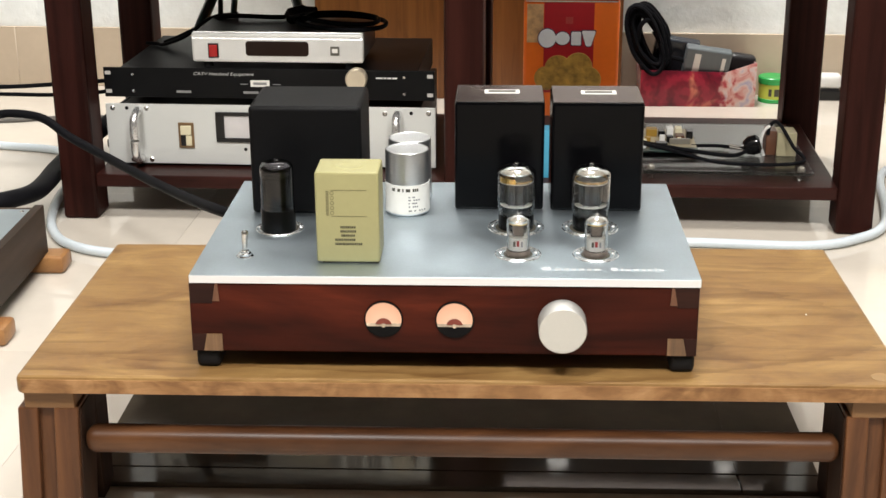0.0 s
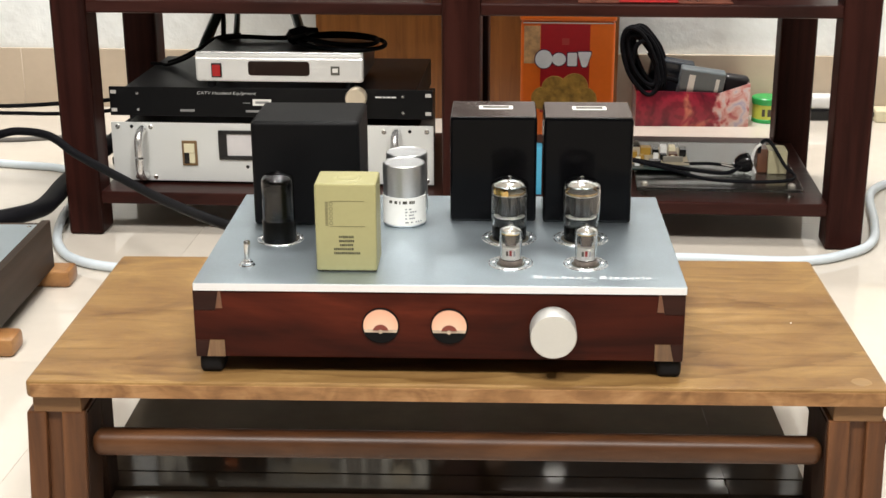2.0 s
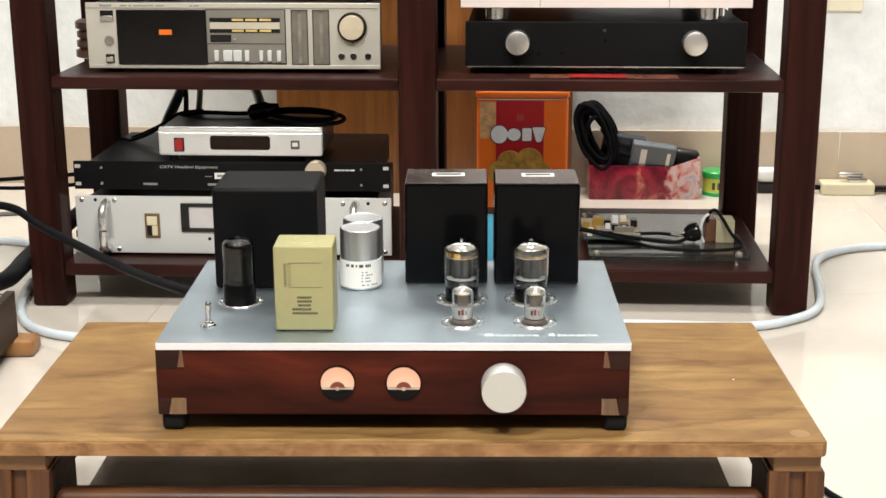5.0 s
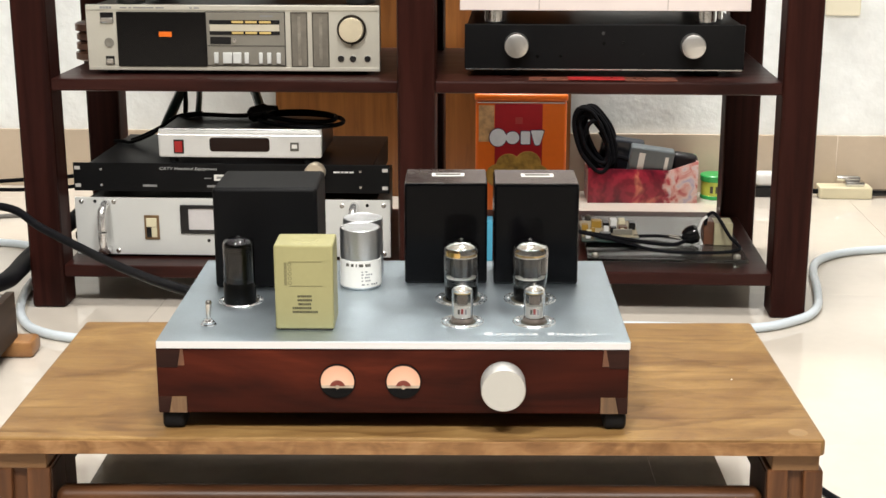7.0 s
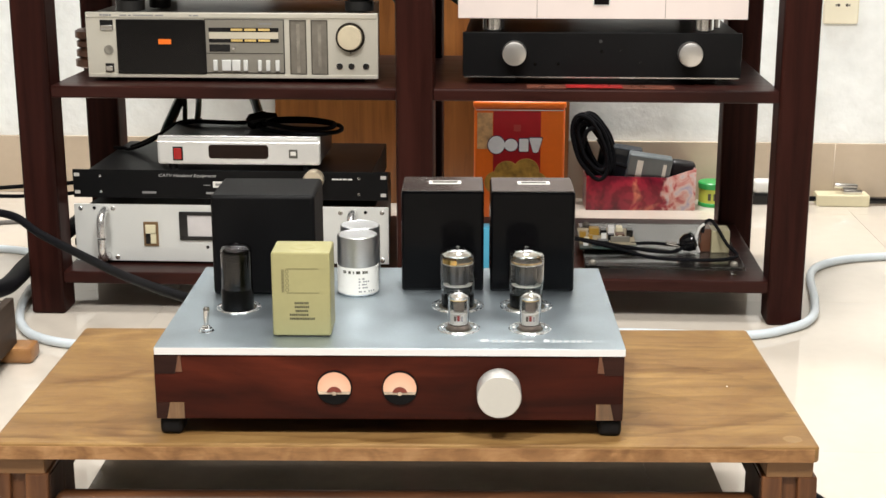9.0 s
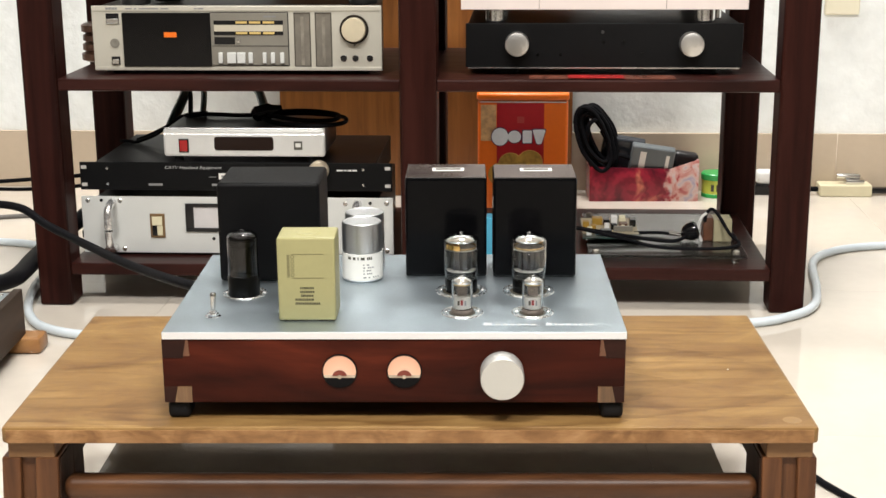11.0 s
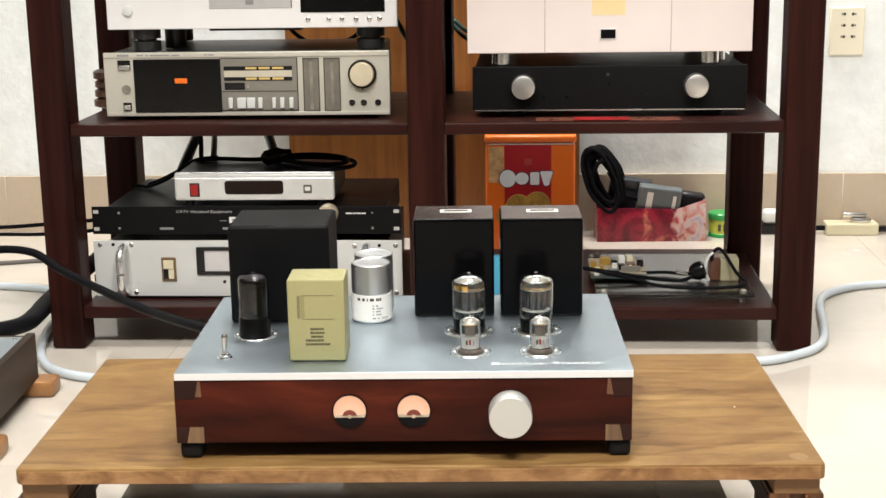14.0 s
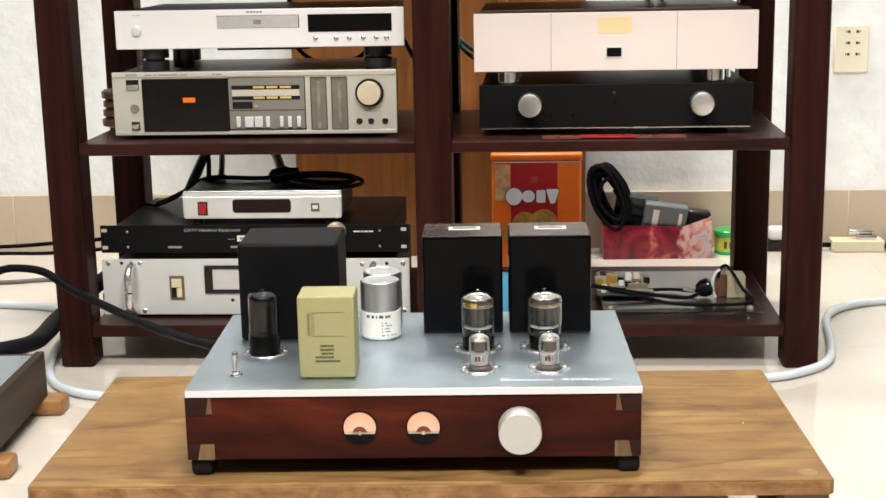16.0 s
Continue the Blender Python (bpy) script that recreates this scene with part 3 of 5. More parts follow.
def valve(x, y, r, base_h, top, shoulder, bulb, base_mat, label, inner, wide=0.93, square=1.0, foot_w=0.92):
    v = part("valve", lathe([(r * 0.95, 0.0), (r, 0.001), (r, base_h - 0.002), (r * 0.93, base_h)], 32, pose(x, y, AT)), base_mat, amp, label)
    prof = [(r * wide * foot_w, base_h - 0.002), (r * wide * (1 + foot_w) / 2, base_h + 0.004), (r * wide, base_h + 0.011), (r * wide, top - shoulder)]
    for k in range(1, 9):
        a = k / 8 * math.pi / 2
        prof.append((r * wide * math.cos(a) ** square if k < 8 else 0.0, top - shoulder + (shoulder - 0.0015) * math.sin(a)))
    shell = [(max(0.0, q - 0.0007), z - (0.0007 if q < 1e-6 else 0.0)) for q, z in prof[::-1]]
    part("bulb", lathe(prof + shell, 36, pose(x, y, AT), True), bulb, v, "glass bulb")
    part("tip", lathe([(0.0020, 0), (0.0015, 0.0014), (0.0007, 0.0021), (0, 0.0023)], 12, pose(x, y, AT + top - 0.0019)), GLASS, v)
    for nm, bm, mt in inner:
        bm.transform(pose(x, y, AT))
        part(nm, bm, mt, v)
    return v


GETTER = surf("silver_getter", (0.92, 0.91, 0.88), 0.05, 1.0, var=0.12, big=160, relief=0.5, fine=60, rvar=0.03, depth=0.002)
AMBERBAND = surf("amber_mica_band", (0.42, 0.29, 0.13), 0.25, 0.3, var=0.3, big=160)
GETTER_GOLD = surf("golden_getter", (0.7, 0.45, 0.12), 0.2, 0.9, var=0.2, big=120)
PLATE = surf("grey_anode", (0.028, 0.025, 0.024), 0.45, 0.2, var=0.25, big=120)
PALEPLATE = surf("pale_anode", (0.74, 0.72, 0.67), 0.4, 0.1, var=0.15)
MICA = surf("mica", (0.58, 0.575, 0.55), 0.25, var=0.3, big=300)
MARKRED = surf("dull_red_print", (0.22, 0.025, 0.02), 0.5)
BAKELITE = surf("black_bakelite", (0.0022, 0.0022, 0.0022), 0.25, relief=0.05, spec=0.2)
BROWNBASE = surf("brown_socket", (0.13, 0.105, 0.088), 0.45, var=0.3, big=150)


DARKANODE = surf("carbonised_anode", (0.006, 0.006, 0.0065), 0.5, 0.0, var=0.2)


def getter(r, top, shoulder, depth):
    prof = []
    for k in range(7):
        a = math.pi / 2 * (1 - k / 6 * 0.74)
        prof.append((0.0 if k == 0 else r * 0.91 * math.cos(a), top - shoulder - 0.0010 + (shoulder - 0.0012) * math.sin(a)))
    prof = prof[::-1]
    return lathe([(prof[0][0] * 0.98, prof[0][1] - depth)] + prof + [(max(0.0, q - 0.0003), z - (0.0003 if q < 1e-6 else 0.0)) for q, z in prof[::-1]], 32, None, True)


def rect_inner(r, h, top):
    return [("anode", join(box(-0.0075, -0.0010, -0.0045, 0.0045, h + 0.006, top - 0.017, 0.001), box(0.0010, 0.0075, -0.0045, 0.0045, h + 0.006, top - 0.017, 0.001)), DARKANODE),
            ("screen", lathe([(0.0098, h + 0.003), (0.0098, top - 0.0175)], 18), DARKANODE),
            ("spacer_disc", disc(0.0110, 0.0006, 24, m=pose(0, 0, top - 0.0165)), DARKANODE),
            ("getter", getter(r, top, 0.0075, 0.0005), surf("dark_getter", (0.55, 0.55, 0.56), 0.10, 1.0, relief=1.0, fine=90, depth=0.004))]


socket_ring(0.0565, 0.119, 0.0160, 0.0212)
valve(0.0565, 0.114, 0.0152, 0.0215, 0.0650, 0.0085, SMOKE, BAKELITE, "dark smoked rectifier valve with black base", rect_inner(0.0146, 0.0215, 0.0650), 0.96, 0.62, 1.0)
for k, vx in enumerate((0.2645, 0.3295)):
    socket_ring(vx, 0.127, 0.0170, 0.0250)
    inner = [("getter", getter(0.0180, 0.0592, 0.010, 0.0012), GETTER),
             ("getter_skirt", lathe([(0.0142, 0.0436), (0.0145, 0.0436), (0.0145, 0.0456), (0.0142, 0.0456)], 32, None, True), AMBERBAND),
             ("anode", join(lathe([(0.0102, 0.0232), (0.0102, 0.0420)], 12), box(-0.0140, 0.0140, -0.0006, 0.0006, 0.0232, 0.0420), *[lathe([(0.0006, 0.0232), (0.0006, 0.0420)], 6, pose(qx, -0.0106, 0)) for qx in (-0.0065, -0.002, 0.0065)]), PLATE),
             ("mica_disc", disc(0.0148, 0.0006, 28, m=pose(0, 0, 0.0425)), MICA),
             ("mica_disc", disc(0.0140, 0.0013, 28, m=pose(0, 0, 0.0216)), PALEPLATE)]
    if k == 0:
        g = lathe([(0.0149, 0.0435), (0.0151, 0.0435), (0.0151, 0.0480), (0.0149, 0.0480)], 32)
        bmesh.ops.bisect_plane(g, geom=g.verts[:] + g.edges[:] + g.faces[:], plane_co=(-0.001, 0, 0), plane_no=(1, 0, 0), clear_outer=True)
        inner.append(("golden_getter", g, GETTER_GOLD))
    valve(vx, 0.127, 0.0155, 0.0150, 0.0592, 0.010, GLASS, BAKELITE, "clear power valve with silver getter top", inner, 1.10, 0.85, 0.90)
for vx in (0.2657, 0.3303):
    socket_ring(vx, 0.057, 0.0112, 0.0195)
    inner = [("getter", getter(0.0104, 0.0365, 0.007, 0.0022), GETTER),
             ("anode", box(-0.0048, 0.0048, -0.0035, 0.0035, 0.0165, 0.0262, 0.001), surf("brown_anode", (0.075, 0.055, 0.045), 0.4, 0.2)),
             ("inner_sleeve", lathe([(0.0078, 0.0052), (0.0078, 0.0158)], 20), PALEPLATE),
             ("mica_disc", disc(0.0082, 0.0010, 20, m=pose(0, 0, 0.0275)), surf("amber_mica", (0.62, 0.44, 0.16), 0.3, var=0.2, big=200)),
             ("printed_mark", box(-0.0042, -0.0022, -0.00975, -0.0090, 0.0098, 0.0140), DARKPRINT),
             ("printed_mark", box(-0.0013, 0.0008, -0.00985, -0.0092, 0.0098, 0.0146), MARKRED),
             ("printed_mark", box(0.0022, 0.0038, -0.0097, -0.0088, 0.0095, 0.0140), GREYPRINT)]
    valve(vx, 0.057, 0.0104, 0.0045, 0.0365, 0.007, GLASS, BROWNBASE, "small clear miniature valve", inner)

# toggle switch and lettering
tg = part("toggle_switch", lathe([(0.0074, 0), (0.0074, 0.0012), (0.0056, 0.0014), (0.0056, 0.0036), (0.0040, 0.0042), (0.0038, 0.0056), (0.003, 0.006)], 8, pose(0.0385, 0.0440, AT)), CHROME, amp, "chrome toggle switch")
part("lever", lathe([(0.0020, 0), (0.0029, 0.0140), (0.0030, 0.0158), (0.0023, 0.0174), (0, 0.0178)], 16, pose(0.0385, 0.0440, AT + 0.0052, -6, 2)), NICKEL, tg)
ENGRAVE = surf("pale_engraving", (0.52, 0.55, 0.57), 0.6, 0.0, var=0.2, big=300, spec=0.2)
for lx, word in ((0.2850, (0.0095, 0.0062, 0.0055, 0.0050, 0.0062, 0.0048, 0.0070)), (0.3408, (0.0070, 0.0026, 0.0062, 0.0055, 0.0045, 0.0048, 0.0024, 0.0055))):
    for k, w in enumerate(word):
        h = 0.0076 if k == 0 or w < 0.003 else 0.0050
        part("printed_mark", box(lx, lx + w * 0.76, 0.0185, 0.0185 + h, AT, AT + 0.00015), ENGRAVE, amp, "pale worn printed slab")
        lx += w * 1.03 + 0.0006

# ---- rack ----
rack = thing("audio_rack", "dark mahogany-stained wooden audio rack with open shelves", "rack")
# unseen height, raised so the top blocks the rear light from the bench
RT = 1.90
for x0, x1, y0 in ((-0.651, -0.599, 0.0), (-0.0945, -0.0395, 0.0), (0.452, 0.504, 0.0), (-0.6605, -0.604, 0.36), (-0.100, -0.046, 0.36), (0.4255, 0.4835, 0.36)):
    part("post", box(x0, x1, y0, y0 + 0.054, 0.0, RT, 0.005), MAHOGANY, rack)
for z0, z1, yf in ((0.047, 0.066, 0.006), (0.329, 0.347, 0.006), (0.572, 0.590, 0.036)):
    part("shelf", box(-0.603, 0.455, yf, 0.395, z0, z1, 0.003), MAHOGANY_H, rack)
# unseen board, added to keep the rear light off the bench and amplifier
part("top_board", box(-0.662, 0.512, -0.004, 0.42, RT, RT + 0.022, 0.004), MAHOGANY_H, rack)


# ---- silver rack power amplifier ----
def unit(name, label, category, x0, y0, z0, w, d, h, body, body_mat, face_mat, face_t=0.004, bevel=0.001):
    """A box of electronics: its casing and front panel; returns the thing and the panel."""
    u = thing(name, label, category, pose(x0, y0, z0))
    part("casing", box(*body, 0.001), body_mat, u)
    p = part("front_panel", box(0, w, 0, face_t, 0, h, bevel), face_mat, u)
    return u, p


u, p = unit("power_amplifier", "silver rack-mount power amplifier with chrome handles", "amplifier", -0.593, 0.055, 0.0702, 0.482, 0.29, 0.089, (0.022, 0.46, 0.004, 0.28, 0.0, 0.086), BLACKMETAL, SILVER)
for hx in (0.0485, 0.4275):
    hp = part("handle", hose([(hx, 0.0, 0.008), (hx, -0.016, 0.010), (hx, -0.026, 0.020), (hx, -0.028, 0.044), (hx, -0.026, 0.068), (hx, -0.016, 0.078), (hx, 0.0, 0.080)], 0.0066, 16), HANDLE, u, "polished chrome handle")
for sx, sz in ((0.0105, 0.0825), (0.0605, 0.0825), (0.0635, 0.006), (0.036, 0.0055), (0.409, 0.080), (0.472, 0.081), (0.472, 0.006)):
    screw(p, sx, 0.0, sz, 0.0036)
for sx, sz in ((0.0315, 0.083), (0.447, 0.081), (0.204, 0.0235)):
    part("hole", disc(0.0026, 0.0006, 14, m=facing(sx, 0.0, sz)), GLOSSBLACK, p)
sw = part("rocker_plate", box(0.106, 0.129, -0.0022, 0, 0.0245, 0.0625, 0.0008), surf("dull_brass", (0.24, 0.15, 0.075), 0.4, 0.5), u, "brass framed ivory rocker switch")
part("rocker", box(0.1095, 0.1255, -0.0048, -0.0022, 0.0445, 0.0585, 0.001), CREAM, sw)
part("rocker", box(0.1170, 0.1255, -0.0036, -0.0022, 0.0285, 0.0440, 0.001), CREAM, sw)
part("slot", box(0.1095, 0.1168, -0.0034, -0.0022, 0.0285, 0.0440), GLOSSBLACK, sw)
mf = part("meter_frame", join(box(0.162, 0.300, -0.003, 0, 0.0345, 0.0405, 0.0006), box(0.162, 0.300, -0.003, 0, 0.0735, 0.0790, 0.0006), box(0.162, 0.1745, -0.003, 0, 0.0406, 0.0734), box(0.2875, 0.300, -0.003, 0, 0.0406, 0.0734)), GLOSSBLACK, u, "black meter bezel")
part("meter_scale", box(0.1746, 0.2874, -0.001, 0, 0.0406, 0.0734), surf("pale_meter_card", (0.62, 0.60, 0.60), 0.4, var=0.06, big=30), mf)
for fx in (0.03, 0.44):
    part("foot", disc(0.012, 0.0043, 20, m=pose(fx, 0.03, -0.0042)), RUBBER, u)
    part("foot", disc(0.012, 0.0043, 20, m=pose(fx, 0.25, -0.0042)), RUBBER, u)
for bz in (0.022, 0.048):
    part("side_lug", box(-0.004, 0.010, 0.006, 0.016, bz, bz + 0.011, 0.001), BLACKMETAL, u)

# ---- black 1U unit ----
u, p = unit("cable_tv_unit", "thin black rack-mount television distribution unit", "rack unit", -0.592, 0.055, 0.1695, 0.480, 0.25, 0.0435, (0.024, 0.456, 0.003, 0.24, 0.0012, 0.0430), BLACKMETAL, BLACKMETAL, 0.003)
for ex in (0.0065, 0.4735):
    for ez in (0.0085, 0.0355):
        part("slot", box(ex - 0.0042, ex + 0.0042, -0.0004, 0.0, ez - 0.0026, ez + 0.0026, 0.0001), surf("slot_light", (0.55, 0.53, 0.5), 0.6), p)
for sx in (0.0425, 0.4365):
    for ez in (0.0095, 0.0335):
        screw(p, sx, 0.0, ez, 0.0024)
curve = bpy.data.curves.new("letters", "FONT")
curve.body, curve.size, curve.shear, curve.extrude = "CATV Headend Equipment", 0.0092, 0.2, 0.0001
tmp = new("tmp_letters", curve)
me = bpy.data.meshes.new_from_object(tmp.evaluated_get(bpy.context.evaluated_depsgraph_get()))
bpy.data.objects.remove(tmp)
lw = max(v.co.x for v in me.vertices)
me.transform(Matrix.Diagonal((0.0885 / lw, 0.68, 1, 1)))
me.transform(pose(0.1318, -0.0003, 0.0335, 90))
me.materials.append(surf("worn_white_print", (0.50, 0.50, 0.49), 0.5, var=0.3, big=120))
tx = new("printed_title", me)
tx.parent = p
lab = part("label", box(0.2150, 0.2425, -0.0006, 0, 0.0175, 0.0270), LABEL, p, "small white sticker")
part("printed_line", box(0.2190, 0.2385, -0.0009, -0.0006, 0.0205, 0.0240), GREYPRINT, lab)
for x0, x1, z0 in ((0.106, 0.1275, 0.0072), (0.204, 0.226, 0.0072)):
    part("printed_line", box(x0, x1, -0.0003, 0, z0, z0 + 0.0034), GREYPRINT, p)
for x0, x1 in ((0.200, 0.211), (0.247, 0.259)):
    part("printed_line", box(x0, x1, -0.0003, 0, 0.0205, 0.0216), GREYPRINT, p)
print_bars(p, "printed_line", WHITEPAINT, 0.0, 0.0312, 0.396, (0.010, 0.004, 0.006, 0.007), 0.0022, 0.0012)
part("knob", lathe([(0.012, 0), (0.0150, 0.002), (0.0156, 0.018), (0.0140, 0.0215), (0, 0.0222)], 36, facing(0.370, 0.0, 0.0335)), BRASS, u, "champagne gold knob")

# ---- small silver box ----
def chamfer_strip(x0, x1, z0, z1, depth):
    """A sloping strip along the top of a front panel, mitred at both ends."""
    bm = box(x0, x1, -0.0006, depth, z0, z1)
    for v in bm.verts:
        if v.co.z > (z0 + z1) / 2 and v.co.y < depth / 2:
            v.co.y = depth * 0.5
            v.co.x += 0.004 if v.co.x < (x0 + x1) / 2 else -0.004
    return bm


u, p = unit("signal_switch_box", "small silver box with red rocker and dark display", "electronics box", -0.460, 0.055, 0.2220, 0.247, 0.15, 0.0425, (0.002, 0.245, 0.004, 0.148, 0.001, 0.0405), surf("dark_lid", (0.06, 0.058, 0.058), 0.35, 0.3), surf("satin_silver_face", (0.72, 0.72, 0.70), 0.35, 0.25, var=0.08, big=20, fine=500, relief=0.04), 0.012, 0.0042)
part("top_chamfer", chamfer_strip(0.0008, 0.2462, 0.0342, 0.0430, 0.0100), surf("polished_bevel", (0.88, 0.88, 0.87), 0.28, 0.7, var=0.03), p, "bright bevelled top edge")
bz = part("switch_bezel", box(0.0240, 0.0395, -0.0012, 0, 0.0065, 0.0275, 0.0005), GLOSSBLACK, p)
part("rocker", box(0.0258, 0.0377, -0.0040, -0.0012, 0.0085, 0.0255, 0.0012), REDPLASTIC, bz, "glossy red rocker")
win = box(0.0785, 0.1690, -0.0008, 0, 0.0100, 0.0310)
bmesh.ops.bevel(win, geom=[e for e in win.edges if abs(e.verts[0].co.y - e.verts[1].co.y) > 0.0005], offset=0.0045, segments=4, profile=0.5, affect="EDGES")
part("display", win, surf("brown_window", (0.016, 0.008, 0.006), 0.15, relief=0, spec=0.15), p, "dark brown display window")
us = part("port_frame", box(0.2000, 0.2130, -0.0012, 0, 0.0115, 0.0245, 0.0005), surf("dull_port_frame", (0.10, 0.095, 0.08), 0.4), p)
part("port", box(0.2025, 0.2105, -0.0018, -0.0012, 0.0155, 0.0215, 0.0003), LABEL, us)
for fx in (0.02, 0.225):
    for fy in (0.015, 0.13):
        part("foot", disc(0.007, 0.0101, 16, m=pose(fx, fy, -0.0090)), RUBBER, u)

# ---- cassette deck ----
u, p = unit("cassette_deck", "champagne silver vintage cassette deck with large knob", "cassette deck", -0.557, 0.055, 0.353, 0.433, 0.25, 0.096, (0.006, 0.411, 0.004, 0.245, 0.0, 0.094), surf("grey_lid", (0.19, 0.175, 0.155), 0.4, 0.4), CHAMPAGNE, 0.006)
part("top_lip", box(0.001, 0.432, -0.0015, 0.0, 0.0885, 0.0955, 0.0006), CHAMPAGNE, p)
part("bottom_lip", box(0.001, 0.432, -0.0015, 0.0, 0.0005, 0.0058, 0.0006), CHAMPAGNE, p)
cw = part("cassette_door", box(0.0460, 0.1780, -0.0035, 0.0, 0.0065, 0.0860, 0.0008), DARKGLASS, u, "smoked dark cassette door")
part("cassette_label", box(0.1085, 0.1275, -0.0040, -0.0035, 0.0500, 0.0575), ORANGE, cw, "orange cassette label")
ej = part("eject_recess", box(0.0215, 0.0410, -0.0006, 0.0, 0.0700, 0.0848), GLOSSBLACK, p)
part("eject_button", box(0.0220, 0.0405, -0.0035, -0.0006, 0.0700, 0.0775, 0.0008), NICKEL, ej)
part("jack", lathe([(0.0070, 0), (0.0070, 0.0016), (0.0050, 0.0018), (0.0030, 0.0010), (0, 0.0010)], 22, facing(0.0330, 0.0, 0.0410)), GREYPANEL, p)
pb = part("power_recess", box(0.0265, 0.0395, -0.0006, 0.0, 0.0085, 0.0210), GLOSSBLACK, p)
part("power_button", box(0.0278, 0.0382, -0.0042, -0.0006, 0.0098, 0.0175, 0.0008), NICKEL, pb)
cp = part("control_panel", box(0.1785, 0.2940, -0.0016, 0.0, 0.0085, 0.0860, 0.0006), GREYPANEL, u)
part("panel_frame", join(box(0.1776, 0.1786, -0.0018, 0.0, 0.0075, 0.0868), box(0.2939, 0.2950, -0.0018, 0.0, 0.0075, 0.0868), box(0.1786, 0.2939, -0.0018, 0.0, 0.0860, 0.0868), box(0.1786, 0.2939, -0.0018, 0.0, 0.0075, 0.0085)), GLOSSBLACK, cp)
part("panel_line", box(0.1790, 0.2935, -0.0020, -0.0016, 0.0366, 0.0374), GLOSSBLACK, cp)
ms = part("level_window", box(0.1835, 0.2870, -0.0022, -0.0016, 0.0530, 0.0745), GLOSSBLACK, cp)
part("level_scale", box(0.1838, 0.2867, -0.0026, -0.0022, 0.0585, 0.0682), surf("level_card", (0.52, 0.48, 0.38), 0.4), ms)
for gx in (0.2165, 0.2365, 0.2570):
    for gz in (0.0545, 0.0702):
        part("level_mark", box(gx, gx + 0.0170, -0.0028, -0.0022, gz, gz + 0.0032), surf("gold_mark", (0.62, 0.45, 0.16), 0.4), ms)
part("counter", box(0.1838, 0.2145, -0.0022, -0.0016, 0.0395, 0.0500), GLOSSBLACK, cp)
part("counter_reset", lathe([(0.0028, 0), (0.0026, 0.002), (0, 0.0022)], 14, facing(0.2200, -0.0016, 0.0445)), NICKEL, cp)
print_bars(cp, "printed_line", GREYPRINT, -0.0016, 0.0790, 0.2580, (0.006, 0.005, 0.006), 0.0026, 0.001)
for bx, bw in ((0.1890, 0.0065), (0.2020, 0.0135), (0.2170, 0.0125), (0.2340, 0.0065), (0.2555, 0.0055), (0.2675, 0.0062), (0.2815, 0.0062)):
    part("key", box(bx, bx + bw, -0.0052, -0.0016, 0.0115, 0.0275, 0.0008), SILVER, cp)
SLOTEDGE = surf("slot_edge_brown", (0.075, 0.065, 0.05), 0.4, 0.3)
for sx in (0.3030, 0.3345):
    sl = part("slider_slot", box(sx, sx + 0.0245, -0.0004, 0.0, 0.0065, 0.0862), surf("slot_grey", (0.23, 0.21, 0.175), 0.4, 0.3, var=0.2, big=50), p)
    part("slider_track", box(sx + 0.0100, sx + 0.0150, -0.0008, -0.0004, 0.0085, 0.0800, 0.0002), surf("track_grey", (0.30, 0.275, 0.23), 0.4, 0.3, var=0.35, big=40), sl)
    part("slot_edge", join(box(sx + 0.0233, sx + 0.0245, -0.0016, -0.0004, 0.0065, 0.0850), box(sx + 0.0012, sx + 0.0233, -0.0016, -0.0004, 0.0065, 0.0075), box(sx, sx + 0.0012, -0.0016, -0.0004, 0.0065, 0.0862), box(sx, sx + 0.0245, -0.0016, -0.0004, 0.0850, 0.0862)), SLOTEDGE, sl)
kr = part("level_ring", lathe([(0.0214, 0), (0.0214, 0.004), (0.0186, 0.0045), (0.0178, 0)], 48, facing(0.3925, 0.0, 0.0615), True), surf("ring_dark", (0.030, 0.023, 0.016), 0.35, 0.6), u)
part("level_knob", lathe([(0.0176, 0), (0.0176, 0.012), (0.0168, 0.0130), (0, 0.0130)], 48, facing(0.3925, 0.0, 0.0615)), surf("cream_knob", (0.66, 0.58, 0.42), 0.4, 0.2), kr)
part("pointer", lathe([(0.0026, 0), (0.0026, 0.0016), (0.0020, 0.0020), (0, 0.0020)], 3, facing(0.3925, 0.0, 0.0385)), GREYPANEL, kr)
for jx in (0.3760, 0.3935, 0.4150):
    jk = part("jack", lathe([(0.0050, 0), (0.0050, 0.0012), (0.0044, 0.0014), (0.0042, 0)], 20, facing(jx, 0.0, 0.0190)), NICKEL, p)
    part("jack_hole", disc(0.0043, 0.0010, 18, m=facing(jx, 0.0, 0.0190)), GLOSSBLACK, jk)
print_bars(p, "printed_line", GREYPRINT, -0.0015, 0.0905, 0.022, (0.004, 0.0035, 0.004, 0.0035), 0.0032, 0.0008)
print_bars(p, "printed_line", GREYPRINT, -0.0015, 0.0910, 0.052, (0.010, 0.004, 0.030, 0.012), 0.0018, 0.003)
print_bars(p, "printed_line", GREYPRINT, -0.0015, 0.0910, 0.155, (0.004, 0.008), 0.0018, 0.002)
for fx in (0.03, 0.40):
    for fy in (0.03, 0.21):
        part("foot", disc(0.011, 0.0062, 18, m=pose(fx, fy, -0.006)), RUBBER, u)

